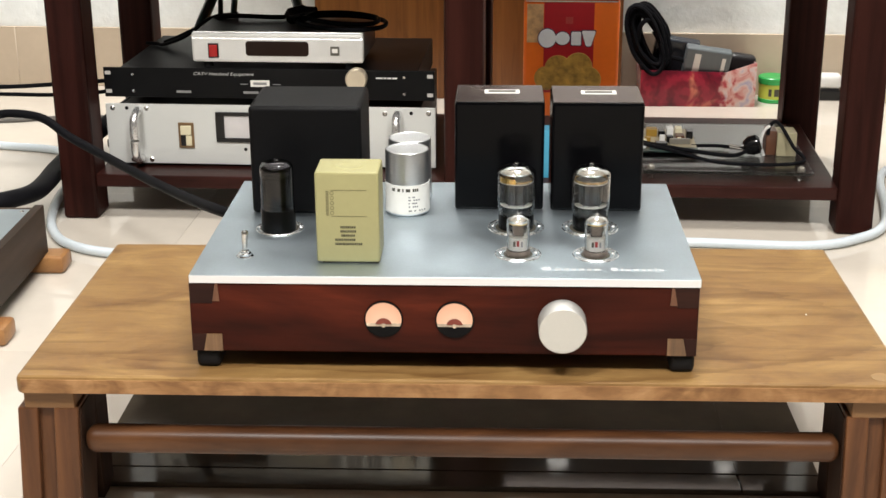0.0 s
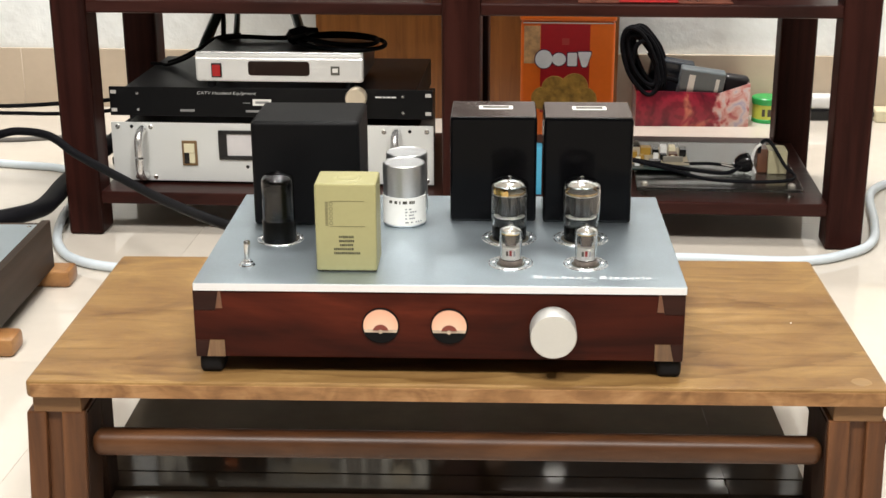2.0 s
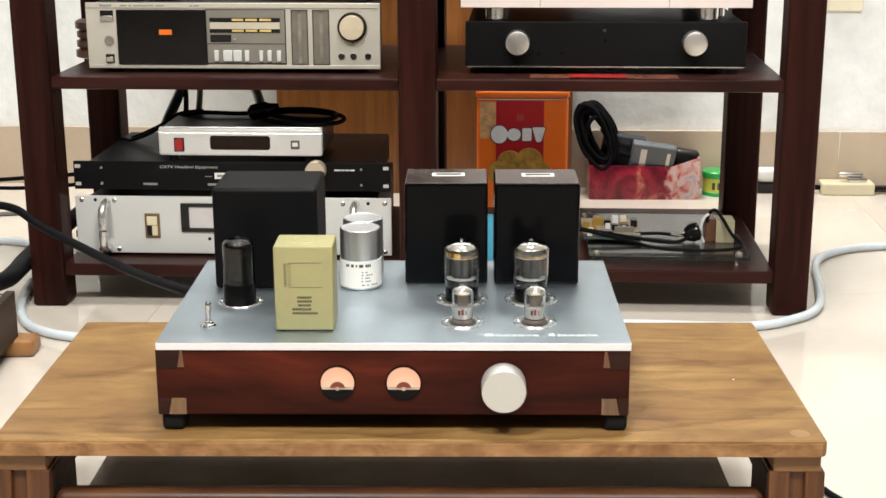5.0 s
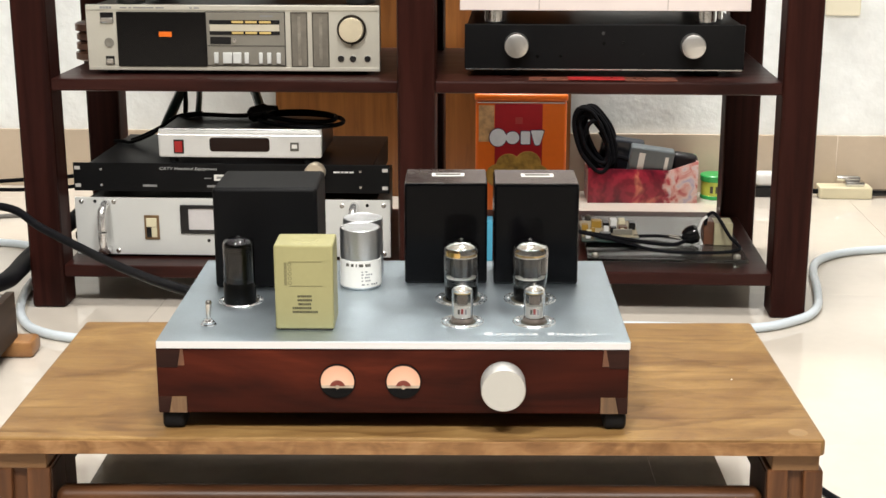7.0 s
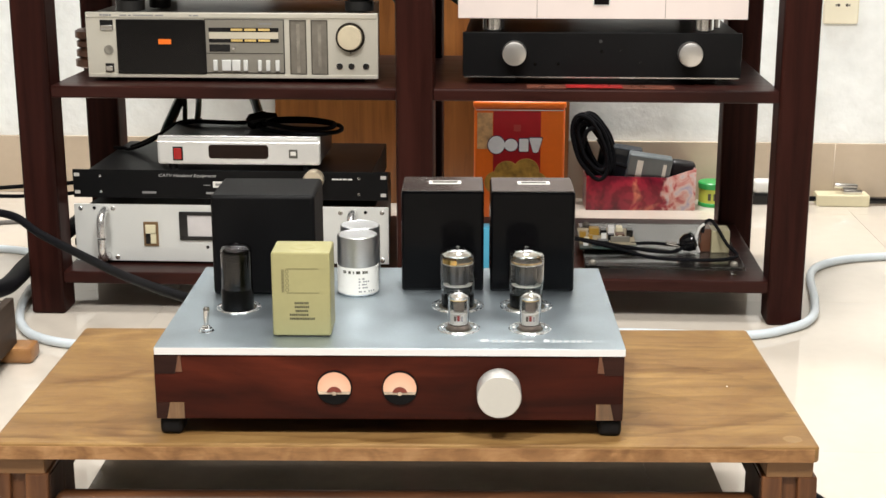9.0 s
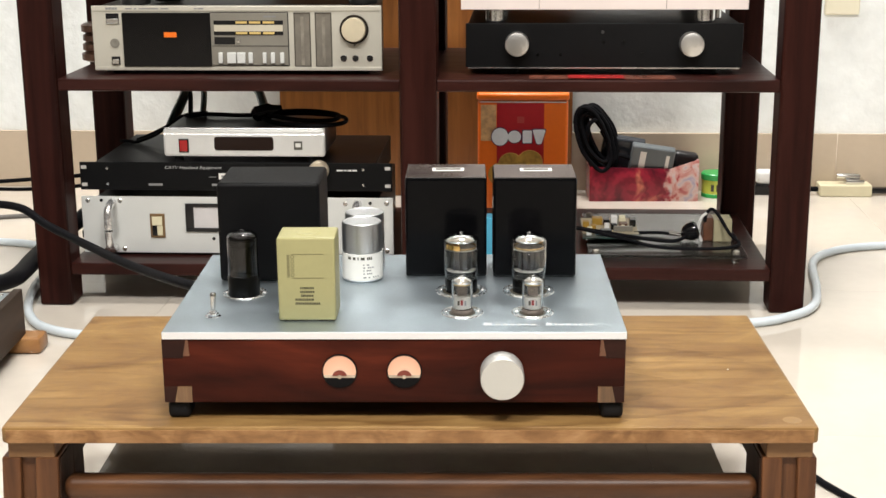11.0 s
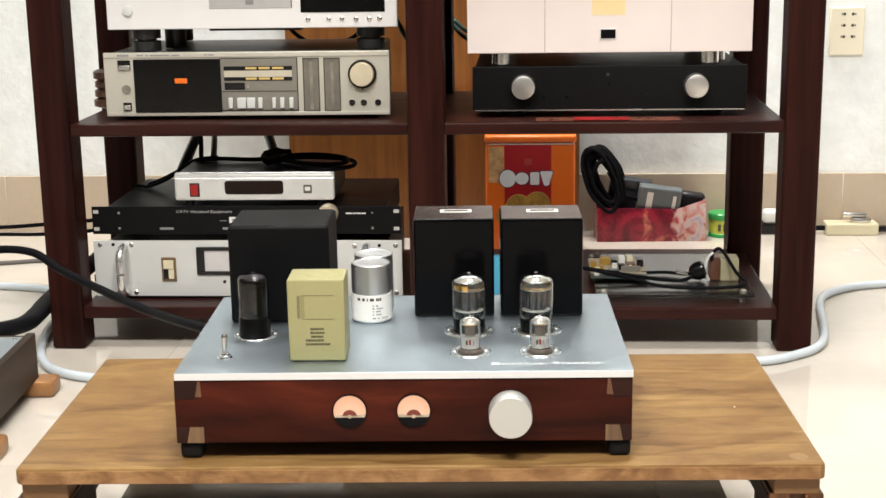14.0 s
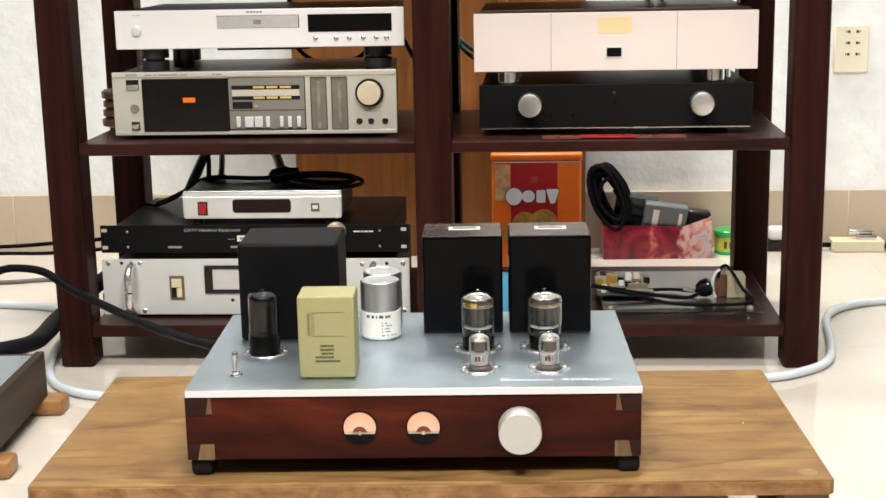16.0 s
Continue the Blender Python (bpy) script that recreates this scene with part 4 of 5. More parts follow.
# ---- disc player on black feet ----
u, p = unit("disc_player", "slim pale silver disc player on black feet", "disc player", -0.547, 0.055, 0.4835, 0.437, 0.27, 0.0575, (0.006, 0.412, 0.004, 0.265, 0.0, 0.056), surf("grey_lid2", (0.2, 0.2, 0.2), 0.4, 0.4), WHITEFACE, 0.008, 0.0015)
part("underside", box(0.15, 0.29, 0.02, 0.24, -0.0045, 0.0, 0.001), BLACKMETAL, u)
part("power_button", lathe([(0.0078, 0), (0.0075, 0.004), (0.005, 0.0048), (0, 0.0050)], 24, facing(0.0330, 0.0, 0.0280)), SILVER, u)
ty = part("disc_tray", box(0.1560, 0.2790, -0.0010, 0.0, 0.0295, 0.0475, 0.0006), surf("tray_grey", (0.50, 0.49, 0.485), 0.4, 0.2), u)
part("tray_emblem", box(0.2110, 0.2230, -0.0014, -0.0010, 0.0350, 0.0420, 0.0002), GREYPRINT, ty)
part("tray_gap", join(box(0.1550, 0.2800, -0.0006, 0, 0.0476, 0.0482), box(0.2790, 0.2800, -0.0006, 0, 0.0295, 0.0480)), GLOSSBLACK, p)
part("display", box(0.2930, 0.4185, -0.0010, 0.0, 0.0225, 0.0485, 0.0004), DARKGLASS, u, "black display window")
for bx in (0.3040, 0.3350, 0.3545, 0.3755, 0.3950, 0.4105):
    part("button", lathe([(0.0036, 0), (0.0036, 0.002), (0.002, 0.0030), (0, 0.0032)], 16, facing(bx, 0.0, 0.0130)), NICKEL, u)
print_bars(p, "printed_line", GREYPRINT, 0.0, 0.0520, 0.2010, (0.004, 0.004, 0.003, 0.004, 0.004), 0.0026, 0.0012)
print_bars(p, "printed_line", surf("pale_print", (0.55, 0.54, 0.53), 0.5), 0.0, 0.0500, 0.0280, (0.004, 0.007), 0.0014, 0.001)
FOOTBLACK = surf("satin_black_foot", (0.012, 0.012, 0.012), 0.45)
for fx, fy in ((0.0505, 0.030), (0.3920, 0.040)):
    foot = part("foot", lathe([(0.0205, 0), (0.0215, 0.001), (0.0215, 0.0150), (0.0150, 0.0152), (0.0150, 0.0190)], 30, pose(fx, fy, -0.0343)), FOOTBLACK, u, "black stepped isolation foot")
    part("flange", lathe([(0.0150, 0.0190), (0.0215, 0.0192), (0.0215, 0.0342)], 30, pose(fx, fy, -0.0343)), FOOTBLACK, foot)
for fx, fy in ((0.0815, 0.085), (0.06, 0.22), (0.372, 0.20)):
    part("foot", lathe([(0.0155, 0), (0.0165, 0.002), (0.0165, 0.0300), (0.0120, 0.0302), (0.0120, 0.0342)], 30, pose(fx, fy, -0.0343)), FOOTBLACK, u, "plain black round foot")

# ---- black preamplifier ----
u, p = unit("preamplifier", "flat black preamplifier with two silver knobs", "preamplifier", 0.0, 0.055, 0.3585, 0.404, 0.27, 0.0645, (0.003, 0.401, 0.005, 0.265, 0.0, 0.063), BLACKMETAL, BLACKMETAL, 0.008)
part("trim_strip", box(0.003, 0.401, -0.0006, 0.004, -0.0014, 0.0004), NICKEL, u)
for kx in (0.0755, 0.3290):
    part("knob", lathe([(0.0165, 0), (0.0176, 0.001), (0.0176, 0.018), (0.0168, 0.0195), (0.0150, 0.0200), (0.0100, 0.0206), (0.0045, 0.0210), (0, 0.0211)], 48, facing(kx, 0.0, 0.0355)), surf("turned_knob", (0.78, 0.77, 0.75), 0.34, 1.0, var=0.05, fine=700, relief=0.1), u, "turned silver knob")
for dx, dz in ((0.2005, 0.0520), (0.2020, 0.0375), (0.2310, 0.0380), (0.1060, 0.0185), (0.1395, 0.0190), (0.2590, 0.0205)):
    part("indicator", disc(0.0024, 0.0008, 14, m=facing(dx, 0.0, dz)), surf("dim_lens", (0.05, 0.05, 0.05), 0.3) if dz > 0.05 else BAKELITE, u)
for fx in (0.06, 0.355):
    for fy in (0.03, 0.23):
        part("foot", disc(0.019, 0.0118, 24, 0.002, pose(fx, fy, -0.0116)), RUBBER, u)

# ---- pale power amplifier on chrome feet ----
u, p = unit("stereo_amplifier", "pale rose-silver stereo amplifier on chrome feet", "amplifier", -0.007, 0.055, 0.443, 0.417, 0.27, 0.0855, (0.010, 0.407, 0.008, 0.262, 0.002, 0.0900), surf("brown_lid", (0.05, 0.025, 0.02), 0.35, 0.4), PINKFACE, 0.010, 0.0008)
for gx in (0.1140, 0.2985):
    part("groove", box(gx, gx + 0.0007, -0.0002, 0.004, 0.0008, 0.0848), surf("groove_shadow", (0.3, 0.24, 0.22), 0.5), p)
dsp = part("display_frame", box(0.1945, 0.2195, -0.0014, 0.0, 0.0190, 0.0350, 0.0005), SILVER, u)
part("display", box(0.1963, 0.2178, -0.0018, -0.0014, 0.0206, 0.0335), DARKGLASS, dsp)
part("sticker", box(0.1830, 0.2320, -0.0004, 0.0, 0.0545, 0.0780), YELLOWLABEL, p, "faded yellow sticker")
for fx, fy in ((0.0510, 0.030), (0.3570, 0.030), (0.051, 0.22), (0.357, 0.22), (0.372, 0.075)):
    part("foot", lathe([(0.0150, 0), (0.0158, 0.0010), (0.0158, 0.0176), (0.0150, 0.0184)], 36, pose(fx, fy, -0.0192)), surf("bright_chrome", (0.90, 0.90, 0.89), 0.16, 0.95, var=0.04), u, "polished chrome foot")

# papers under the preamplifier
for nm, x0, x1, y0, y1, z0, mt in (("magazine", 0.094, 0.305, 0.013, 0.044, 0.3473, surf("magazine_brown", (0.20, 0.065, 0.04), 0.3, var=0.5, big=40)), ("leaflet", 0.150, 0.231, 0.011, 0.038, 0.3489, surf("leaflet_red", (0.42, 0.018, 0.018), 0.3, var=0.4, big=50))):
    solid(nm, box(x0, x1, y0, y1, z0, z0 + 0.0014, 0.0003), mt, "glossy printed paper lying under the preamplifier", "paper")

# turned wooden pile beside the deck
solid("wooden_stand", lathe([(0.018, 0), (0.026, 0.003), (0.026, 0.013), (0.019, 0.016), (0.024, 0.019), (0.024, 0.028), (0.018, 0.031), (0.023, 0.034), (0.023, 0.042), (0.018, 0.045), (0.025, 0.048), (0.025, 0.058), (0.020, 0.061)], 28), BROWNWOOD, "small turned brown wooden stand", "wooden stand", pose(-0.5985, 0.215, 0.347))

# ---- bottom shelf, right bay ----
tray = thing("acrylic_plate", "clear acrylic base plate on short standoffs", "base plate", pose(0.185, 0.030, 0.066))
part("plate", box(0, 0.238, 0, 0.27, 0.009, 0.014, 0.0008), ACRYLIC, tray)
for sx in (0.012, 0.222):
    for sy in (0.012, 0.25):
        part("standoff", disc(0.005, 0.009, 16, 0.0008, pose(sx, sy, 0)), ACRYLIC, tray)
        part("nut", lathe([(0.0055, 0), (0.0055, 0.004), (0.003, 0.006), (0, 0.006)], 6, pose(sx, sy, 0.014)), GREYPANEL, tray)
AMBER = surf("amber_capacitor", (0.34, 0.20, 0.03), 0.4)
pcb = thing("circuit_board", "green circuit board with relays and capacitors", "circuit board", pose(0.180, 0.112, 0.080))
part("board", box(0, 0.090, 0, 0.13, 0.0035, 0.0054, 0.0004), PCB, pcb)
part("component_side", box(0.001, 0.089, 0.024, 0.129, 0.0054, 0.0058), surf("tan_board", (0.40, 0.34, 0.23), 0.45, var=0.12, big=60), pcb, "tan component side")
for sx in (0.006, 0.084):
    for sy in (0.006, 0.124):
        part("standoff", disc(0.003, 0.0041, 10, m=pose(sx, sy, 0)), NICKEL, pcb)
for nm, x0, x1, y0, y1, h, mt in (("capacitor", 0.018, 0.034, 0.150, 0.166, 0.016, AMBER), ("relay", 0.036, 0.046, 0.150, 0.166, 0.012, GLOSSBLACK), ("terminal", 0.048, 0.058, 0.146, 0.164, 0.020, WHITEPAINT), ("terminal", 0.061, 0.071, 0.146, 0.164, 0.020, CREAM), ("relay", 0.060, 0.073, 0.125, 0.143, 0.012, BROWNWOOD), ("relay", 0.077, 0.087, 0.140, 0.160, 0.016, GLOSSBLACK), ("capacitor", 0.008, 0.016, 0.10, 0.108, 0.012, CREAM), ("relay", 0.028, 0.046, 0.09, 0.105, 0.009, GLOSSBLACK), ("heat_sink", 0.050, 0.080, 0.108, 0.114, 0.012, GREYPANEL), ("capacitor", 0.002, 0.012, 0.128, 0.140, 0.015, AMBER), ("capacitor", 0.014, 0.022, 0.112, 0.120, 0.013, AMBER), ("terminal", 0.036, 0.044, 0.120, 0.128, 0.014, WHITEPAINT), ("relay", 0.046, 0.056, 0.118, 0.130, 0.013, GLOSSBLACK), ("terminal", 0.062, 0.068, 0.112, 0.120, 0.012, CREAM), ("resistor", 0.020, 0.036, 0.085, 0.088, 0.004, BLUE), ("connector", 0.006, 0.014, 0.082, 0.090, 0.009, WHITEPAINT)):
    part(nm, box(x0, x1, y0 - 0.07, y1 - 0.07, 0.0058, 0.0058 + h * 0.72, 0.001), mt, pcb)
tf = thing("small_transformer", "small upright brown and ivory transformer", "transformer", pose(0.364, 0.118, 0.080))
part("coil", box(0.002, 0.018, 0, 0.03, 0, 0.037, 0.002), BROWNWOOD, tf)
part("core", box(0.018, 0.046, -0.003, 0.033, 0, 0.035, 0.001), surf("ivory_tape", (0.42, 0.38, 0.24), 0.4), tf)
part("strap", hose([(0.000, -0.004, 0.001), (-0.006, -0.005, 0.018), (-0.002, -0.005, 0.038), (0.006, -0.004, 0.046)], 0.0022, 8), WHITEPAINT, tf)
plug = thing("mains_plug", "black moulded plug lying on the acrylic plate", "plug", pose(0.345, 0.118, 0.080))
part("body", join(lathe([(0.004, -0.012), (0.010, -0.009), (0.0145, 0.0), (0.0145, 0.010), (0.010, 0.014)], 20, pose(0, 0, 0.0146, 0, 70))), GLOSSBLACK, plug)
part("pin", disc(0.002, 0.018, 10, m=pose(-0.014, -0.004, 0.010, 0, -80)), CHROME, plug)
part("pin", disc(0.002, 0.018, 10, m=pose(-0.014, 0.008, 0.010, 0, -80)), CHROME, plug)
solid("black_wire", hose([(0.120, 0.130, 0.105), (0.175, 0.110, 0.100), (0.235, 0.085, 0.0925), (0.290, 0.062, 0.085), (0.350, 0.055, 0.084), (0.400, 0.060, 0.085), (0.416, 0.075, 0.088), (0.404, 0.095, 0.098), (0.390, 0.112, 0.120), (0.380, 0.122, 0.130), (0.371, 0.122, 0.124), (0.368, 0.116, 0.112)], 0.0026, 10), CABLE_BLACK, "black wire looping over the acrylic plate", "wire")
solid("black_wire", hose([(0.120, 0.150, 0.100), (0.190, 0.125, 0.095), (0.255, 0.11, 0.088), (0.310, 0.10, 0.084), (0.330, 0.105, 0.086), (0.343, 0.114, 0.092)], 0.0030, 10), CABLE_BLACK, "black wire running to the plug", "wire")
solid("black_wire", hose([(0.262, 0.15, 0.084), (0.30, 0.15, 0.085), (0.328, 0.135, 0.086), (0.343, 0.125, 0.090)], 0.0026, 10), CABLE_BLACK, "thin black wire running to the plug", "wire")
solid("blue_carton", box(0.030, 0.062, 0.030, 0.060, 0.066, 0.136, 0.001), BLUE, "narrow sky-blue carton standing on the bottom shelf", "carton")

# ---- behind the rack ----
door = thing("wooden_door", "golden-brown wooden cupboard door leaning on the wall", "door", pose(-0.405, 0.770, 0.0))
part("panel", box(0.0, 0.3264, 0.004, 0.030, 0, 0.86, 0.002), GOLDWOOD, door)
part("stile", box(0.327, 0.415, 0.0, 0.034, 0, 0.86, 0.003), GOLDWOOD, door)
part("moulding", box(0.417, 0.432, -0.008, 0.034, 0, 0.86, 0.005), GOLDWOOD, door)
part("plank", box(0.434, 0.588, 0.004, 0.030, 0, 0.86, 0.002), GOLDWOOD, door)

TINRED = surf("deep_red_print", (0.42, 0.008, 0.016), 0.3, var=0.12)
BISCUIT = surf("biscuit_print", (0.43, 0.25, 0.045), 0.4, var=0.5, big=70)
tin = thing("biscuit_tin", "orange biscuit tin with red panel and pictured biscuits", "biscuit tin", pose(0.0, 0.585, 0.0))
part("tin_body", box(0, 0.169, 0, 0.11, 0, 0.226, 0.006, 3), ORANGE, tin)
part("tin_lid", box(-0.002, 0.171, -0.002, 0.112, 0.226, 0.240, 0.005, 3), ORANGE, tin, "glossy orange lid")
part("silver_line", box(0.004, 0.165, -0.0006, 0.001, 0.2225, 0.2240), LABEL, tin)
pnl = part("red_panel", box(0.036, 0.124, -0.0012, 0.001, 0.06, 0.221), TINRED, tin)
part("floral_print", box(0.006, 0.035, -0.0008, 0.001, 0.150, 0.218), surf("pale_floral", (0.74, 0.42, 0.20), 0.35, var=0.45, big=55), tin)
part("printed_mark", box(0.074, 0.087, -0.0016, -0.0012, 0.184, 0.196, 0.0002), surf("faint_pink_print", (0.44, 0.06, 0.05), 0.35), pnl)
marks, backs = [], []
for kind, cx, w, h in (("oval", 0.042, 0.031, 0.036), ("oval", 0.069, 0.025, 0.025), ("slab", 0.093, 0.017, 0.026), ("wedge", 0.115, 0.025, 0.030)):
    for grow, out, y in ((0.0, marks, -0.0016), (0.0035, backs, -0.0006)):
        if kind == "oval":
            b = lathe([(0.5, 0), (0.5, 0.0008)], 28, FRONT)
        else:
            b = box(-0.5, 0.5, -0.0008, 0, -0.5, 0.5)
            if kind == "wedge":
                for v in b.verts:
                    v.co.x *= 1.0 if v.co.z > 0 else 0.35
            bmesh.ops.bevel(b, geom=[e for e in b.edges if abs(e.verts[0].co.y - e.verts[1].co.y) > 1e-4], offset=0.12, segments=4, profile=0.5, affect="EDGES")
        b.transform(Matrix.Translation((cx, y, 0.158)) @ Matrix.Shear("XZ", 4, (0.15, 0)) @ Matrix.Diagonal((w + grow, 1, h * 0.92 + grow, 1)))
        out.append(b)
part("logo_surround", join(*backs), surf("navy_print", (0.05, 0.02, 0.07), 0.3), pnl, "dark navy surround of the marks")
part("logo_shape", join(*marks), surf("white_enamel", (0.80, 0.83, 0.87), 0.3), pnl, "white slanting marks in a row")
for bx, bz, br in ((0.062, 0.104, 0.024), (0.098, 0.108, 0.025), (0.080, 0.086, 0.026), (0.042, 0.086, 0.022), (0.115, 0.084, 0.024)):
    part("printed_biscuit", lathe([(br, 0), (br * 0.97, 0.0016), (br * 0.5, 0.0020), (br * 0.25, 0.0015), (0, 0.0015)], 26, facing(bx, -0.0008 - 0.0002 * (bx * 100 % 3), bz)), BISCUIT, tin)


def rose_print(name, stops, size, pale_from=None):
    """Printed petals: rings of dark and light red, and a pale floral end past pale_from."""
    m, t, p = nodes(name)
    v = coords(t)
    n = noise_tex(t, v, size, 3, 0.5, 1.2)
    c = ramp(t, n, stops)
    shift = t.nodes.new("ShaderNodeVectorMath")
    shift.inputs[1].default_value = (-0.085, 0.0, -0.016)
    link(t, v, shift.inputs[0])
    w = t.nodes.new("ShaderNodeTexWave")
    w.wave_type, w.rings_direction = "RINGS", "SPHERICAL"
    for key, value in (("Scale", 11.0), ("Distortion", 2.6), ("Detail", 0.0), ("Detail Scale", 9.0)):
        w.inputs[key].default_value = value
    link(t, shift.outputs[0], w.inputs["Vector"])
    c = mult(t, c, ramp(t, w.outputs["Fac"], ((0.1, (0.50, 0.42, 0.48)), (0.75, (1, 1, 1)))), 0.7)
    if pale_from is not None:
        sep = t.nodes.new("ShaderNodeSeparateXYZ")
        link(t, v, sep.inputs[0])
        wob = t.nodes.new("ShaderNodeMath")
        wob.operation = "MULTIPLY_ADD"
        wob.inputs[1].default_value = 0.10
        link(t, noise_tex(t, v, 28, 3, 0.5), wob.inputs[0])
        link(t, sep.outputs[0], wob.inputs[2])
        edge = ramp(t, wob.outputs[0], ((pale_from + 0.05, (0, 0, 0)), (pale_from + 0.058, (1, 1, 1))))
        pale = ramp(t, noise_tex(t, v, 42, 3, 0.5, 1.0), ((0.34, (0.46, 0.06, 0.07)), (0.46, (0.68, 0.36, 0.32)), (0.58, (0.70, 0.56, 0.54)), (0.72, (0.46, 0.40, 0.54))))
        mix = t.nodes.new("ShaderNodeMix")
        mix.data_type = "RGBA"
        link(t, edge, mix.inputs["Factor"])
        link(t, c, mix.inputs[6])
        link(t, pale, mix.inputs[7])
        c = mix.outputs[2]
    link(t, c, p.inputs["Base Color"])
    p.inputs["Roughness"].default_value = 0.35
    return m


ROSE = rose_print("rose_print", ((0.28, (0.075, 0.004, 0.014)), (0.44, (0.25, 0.009, 0.032)), (0.60, (0.37, 0.020, 0.045)), (0.74, (0.64, 0.20, 0.13))), 16, 0.150)
ROSEPALE = rose_print("pale_rose_print", ((0.30, (0.40, 0.05, 0.07)), (0.44, (0.66, 0.32, 0.30)), (0.56, (0.72, 0.55, 0.52)), (0.72, (0.50, 0.42, 0.55))), 30)
gift = thing("open_carton", "open red rose-printed carton holding old adapters", "carton", pose(0.218, 0.735, 0.0, 0, 0, 2))
front = box(0, 0.216, 0, 0.002, 0.0, 0.070, 0.0005)
bmesh.ops.bisect_plane(front, geom=front.verts[:] + front.edges[:] + front.faces[:], plane_co=(0.160, 0, 0), plane_no=(1, 0, 0))
for v in front.verts:
    if v.co.z > 0.05:
        v.co.z += 0.015 * max(0.0, v.co.x - 0.160) / 0.056 - 0.004 * max(0.0, v.co.x) / 0.16 * (v.co.x < 0.17)
part("front_side", front, ROSE, gift, "red rose print with a pale floral end")
part("back_side", box(0, 0.216, 0.088, 0.090, 0.0, 0.078, 0.0005), ROSE, gift)
part("end_side", box(0, 0.002, 0.002, 0.088, 0.0, 0.064, 0.0005), ROSEPALE, gift)
part("end_side", box(0.214, 0.216, 0.002, 0.088, 0.0, 0.082, 0.0005), ROSEPALE, gift)
part("bottom", box(0.002, 0.214, 0.002, 0.088, 0.0, 0.002), ROSE, gift)
for ax, ay, az, w, h, ry, mt in ((0.336, 0.750, 0.043, 0.086, 0.066, 8, ADAPTER), (0.280, 0.785, 0.060, 0.085, 0.060, 9, surf("dark_adapter", (0.035, 0.04, 0.05), 0.25))):
    ad = thing("power_adapter", "grey plastic power adapter lying in the carton", "power adapter", pose(ax, ay, az, 10, ry, 0))
    part("body", box(-w / 2, w / 2, 0, 0.026, -0.010, h, 0.004, 3), mt, ad)
    part("label", box(-w * 0.30, -w * 0.16, -0.0006, 0.0, 0.020, h - 0.010), LABEL, ad)
    part("label", box(w * 0.30, w * 0.38, -0.0006, 0.0, 0.020, h - 0.012), LABEL, ad)
solid("dark_pouch", box(-0.032, 0.020, 0, 0.03, 0, 0.070, 0.010, 3), surf("black_vinyl", (0.015, 0.013, 0.015), 0.35, relief=0.5, fine=60), "black padded pouch in the carton", "pouch", pose(0.408, 0.765, 0.024, 0, 8, 0))
for k in range(10):
    pts, grow = [], (0.70 if k % 3 == 1 else 0.94) + 0.14 * random.random()
    for q in range(13):
        a = 2 * math.pi * q / 12 + 0.5 * k
        pts.append((0.222 + 0.0045 * (k % 5) + 0.030 * grow * math.cos(a) - 0.016 * math.sin(a) + 0.003 * random.random(), 0.746 + 0.005 * k + 0.01 * math.sin(a), 0.122 + 0.058 * grow * math.sin(a) + 0.004 * random.random() - 0.006 * math.cos(a)))
    solid("coiled_lead", hose(pts, 0.0042, 8, 4), CABLE_BLACK, "black coiled lead propped in the carton", "cable", group="coiled leads")
solid("coiled_lead", hose([(0.250, 0.755, 0.015), (0.228, 0.752, 0.06), (0.212, 0.752, 0.10), (0.215, 0.752, 0.15), (0.236, 0.754, 0.16), (0.252, 0.755, 0.12), (0.262, 0.757, 0.095), (0.285, 0.757, 0.088), (0.31, 0.757, 0.080)], 0.0045, 8), CABLE_BLACK, "black coiled lead propped in the carton", "cable", group="coiled leads")
tub = thing("plastic_tub", "small green tub with a yellow printed band", "tub", pose(0.474, 0.795, 0.0))
part("tub_body", lathe([(0.024, 0), (0.027, 0.003), (0.027, 0.036), (0.026, 0.037)], 30), YELLOWGREEN, tub, "yellow printed band")
for a, w in ((-1.9, 0.006), (-1.45, 0.009), (-1.0, 0.006)):
    mark = box(-0.0004, 0.0004, -w / 2, w / 2, 0.014, 0.028, 0.0003)
    mark.transform(pose(0.0272 * math.cos(a), 0.0272 * math.sin(a), 0, 0, 0, math.degrees(a)))
    part("printed_mark", mark, DARKPRINT, tub)
part("tub_lid", lathe([(0.0285, 0.036), (0.029, 0.038), (0.029, 0.047), (0.027, 0.049), (0, 0.049)], 30), GREENPL, tub, "green screw lid")
part("tub_base", lathe([(0.0265, 0), (0.028, 0.001), (0.028, 0.007), (0.0272, 0.008)], 30), GREENPL, tub)
wa = thing("white_adapter", "white plug adapter on a black block", "adapter", pose(0.585, 0.800, 0.0))
part("block", box(-0.032, 0.028, 0, 0.035, 0, 0.022, 0.003), GLOSSBLACK, wa)
part("cap", box(-0.028, 0.020, 0.002, 0.033, 0.022, 0.050, 0.008, 3), WHITEPAINT, wa)

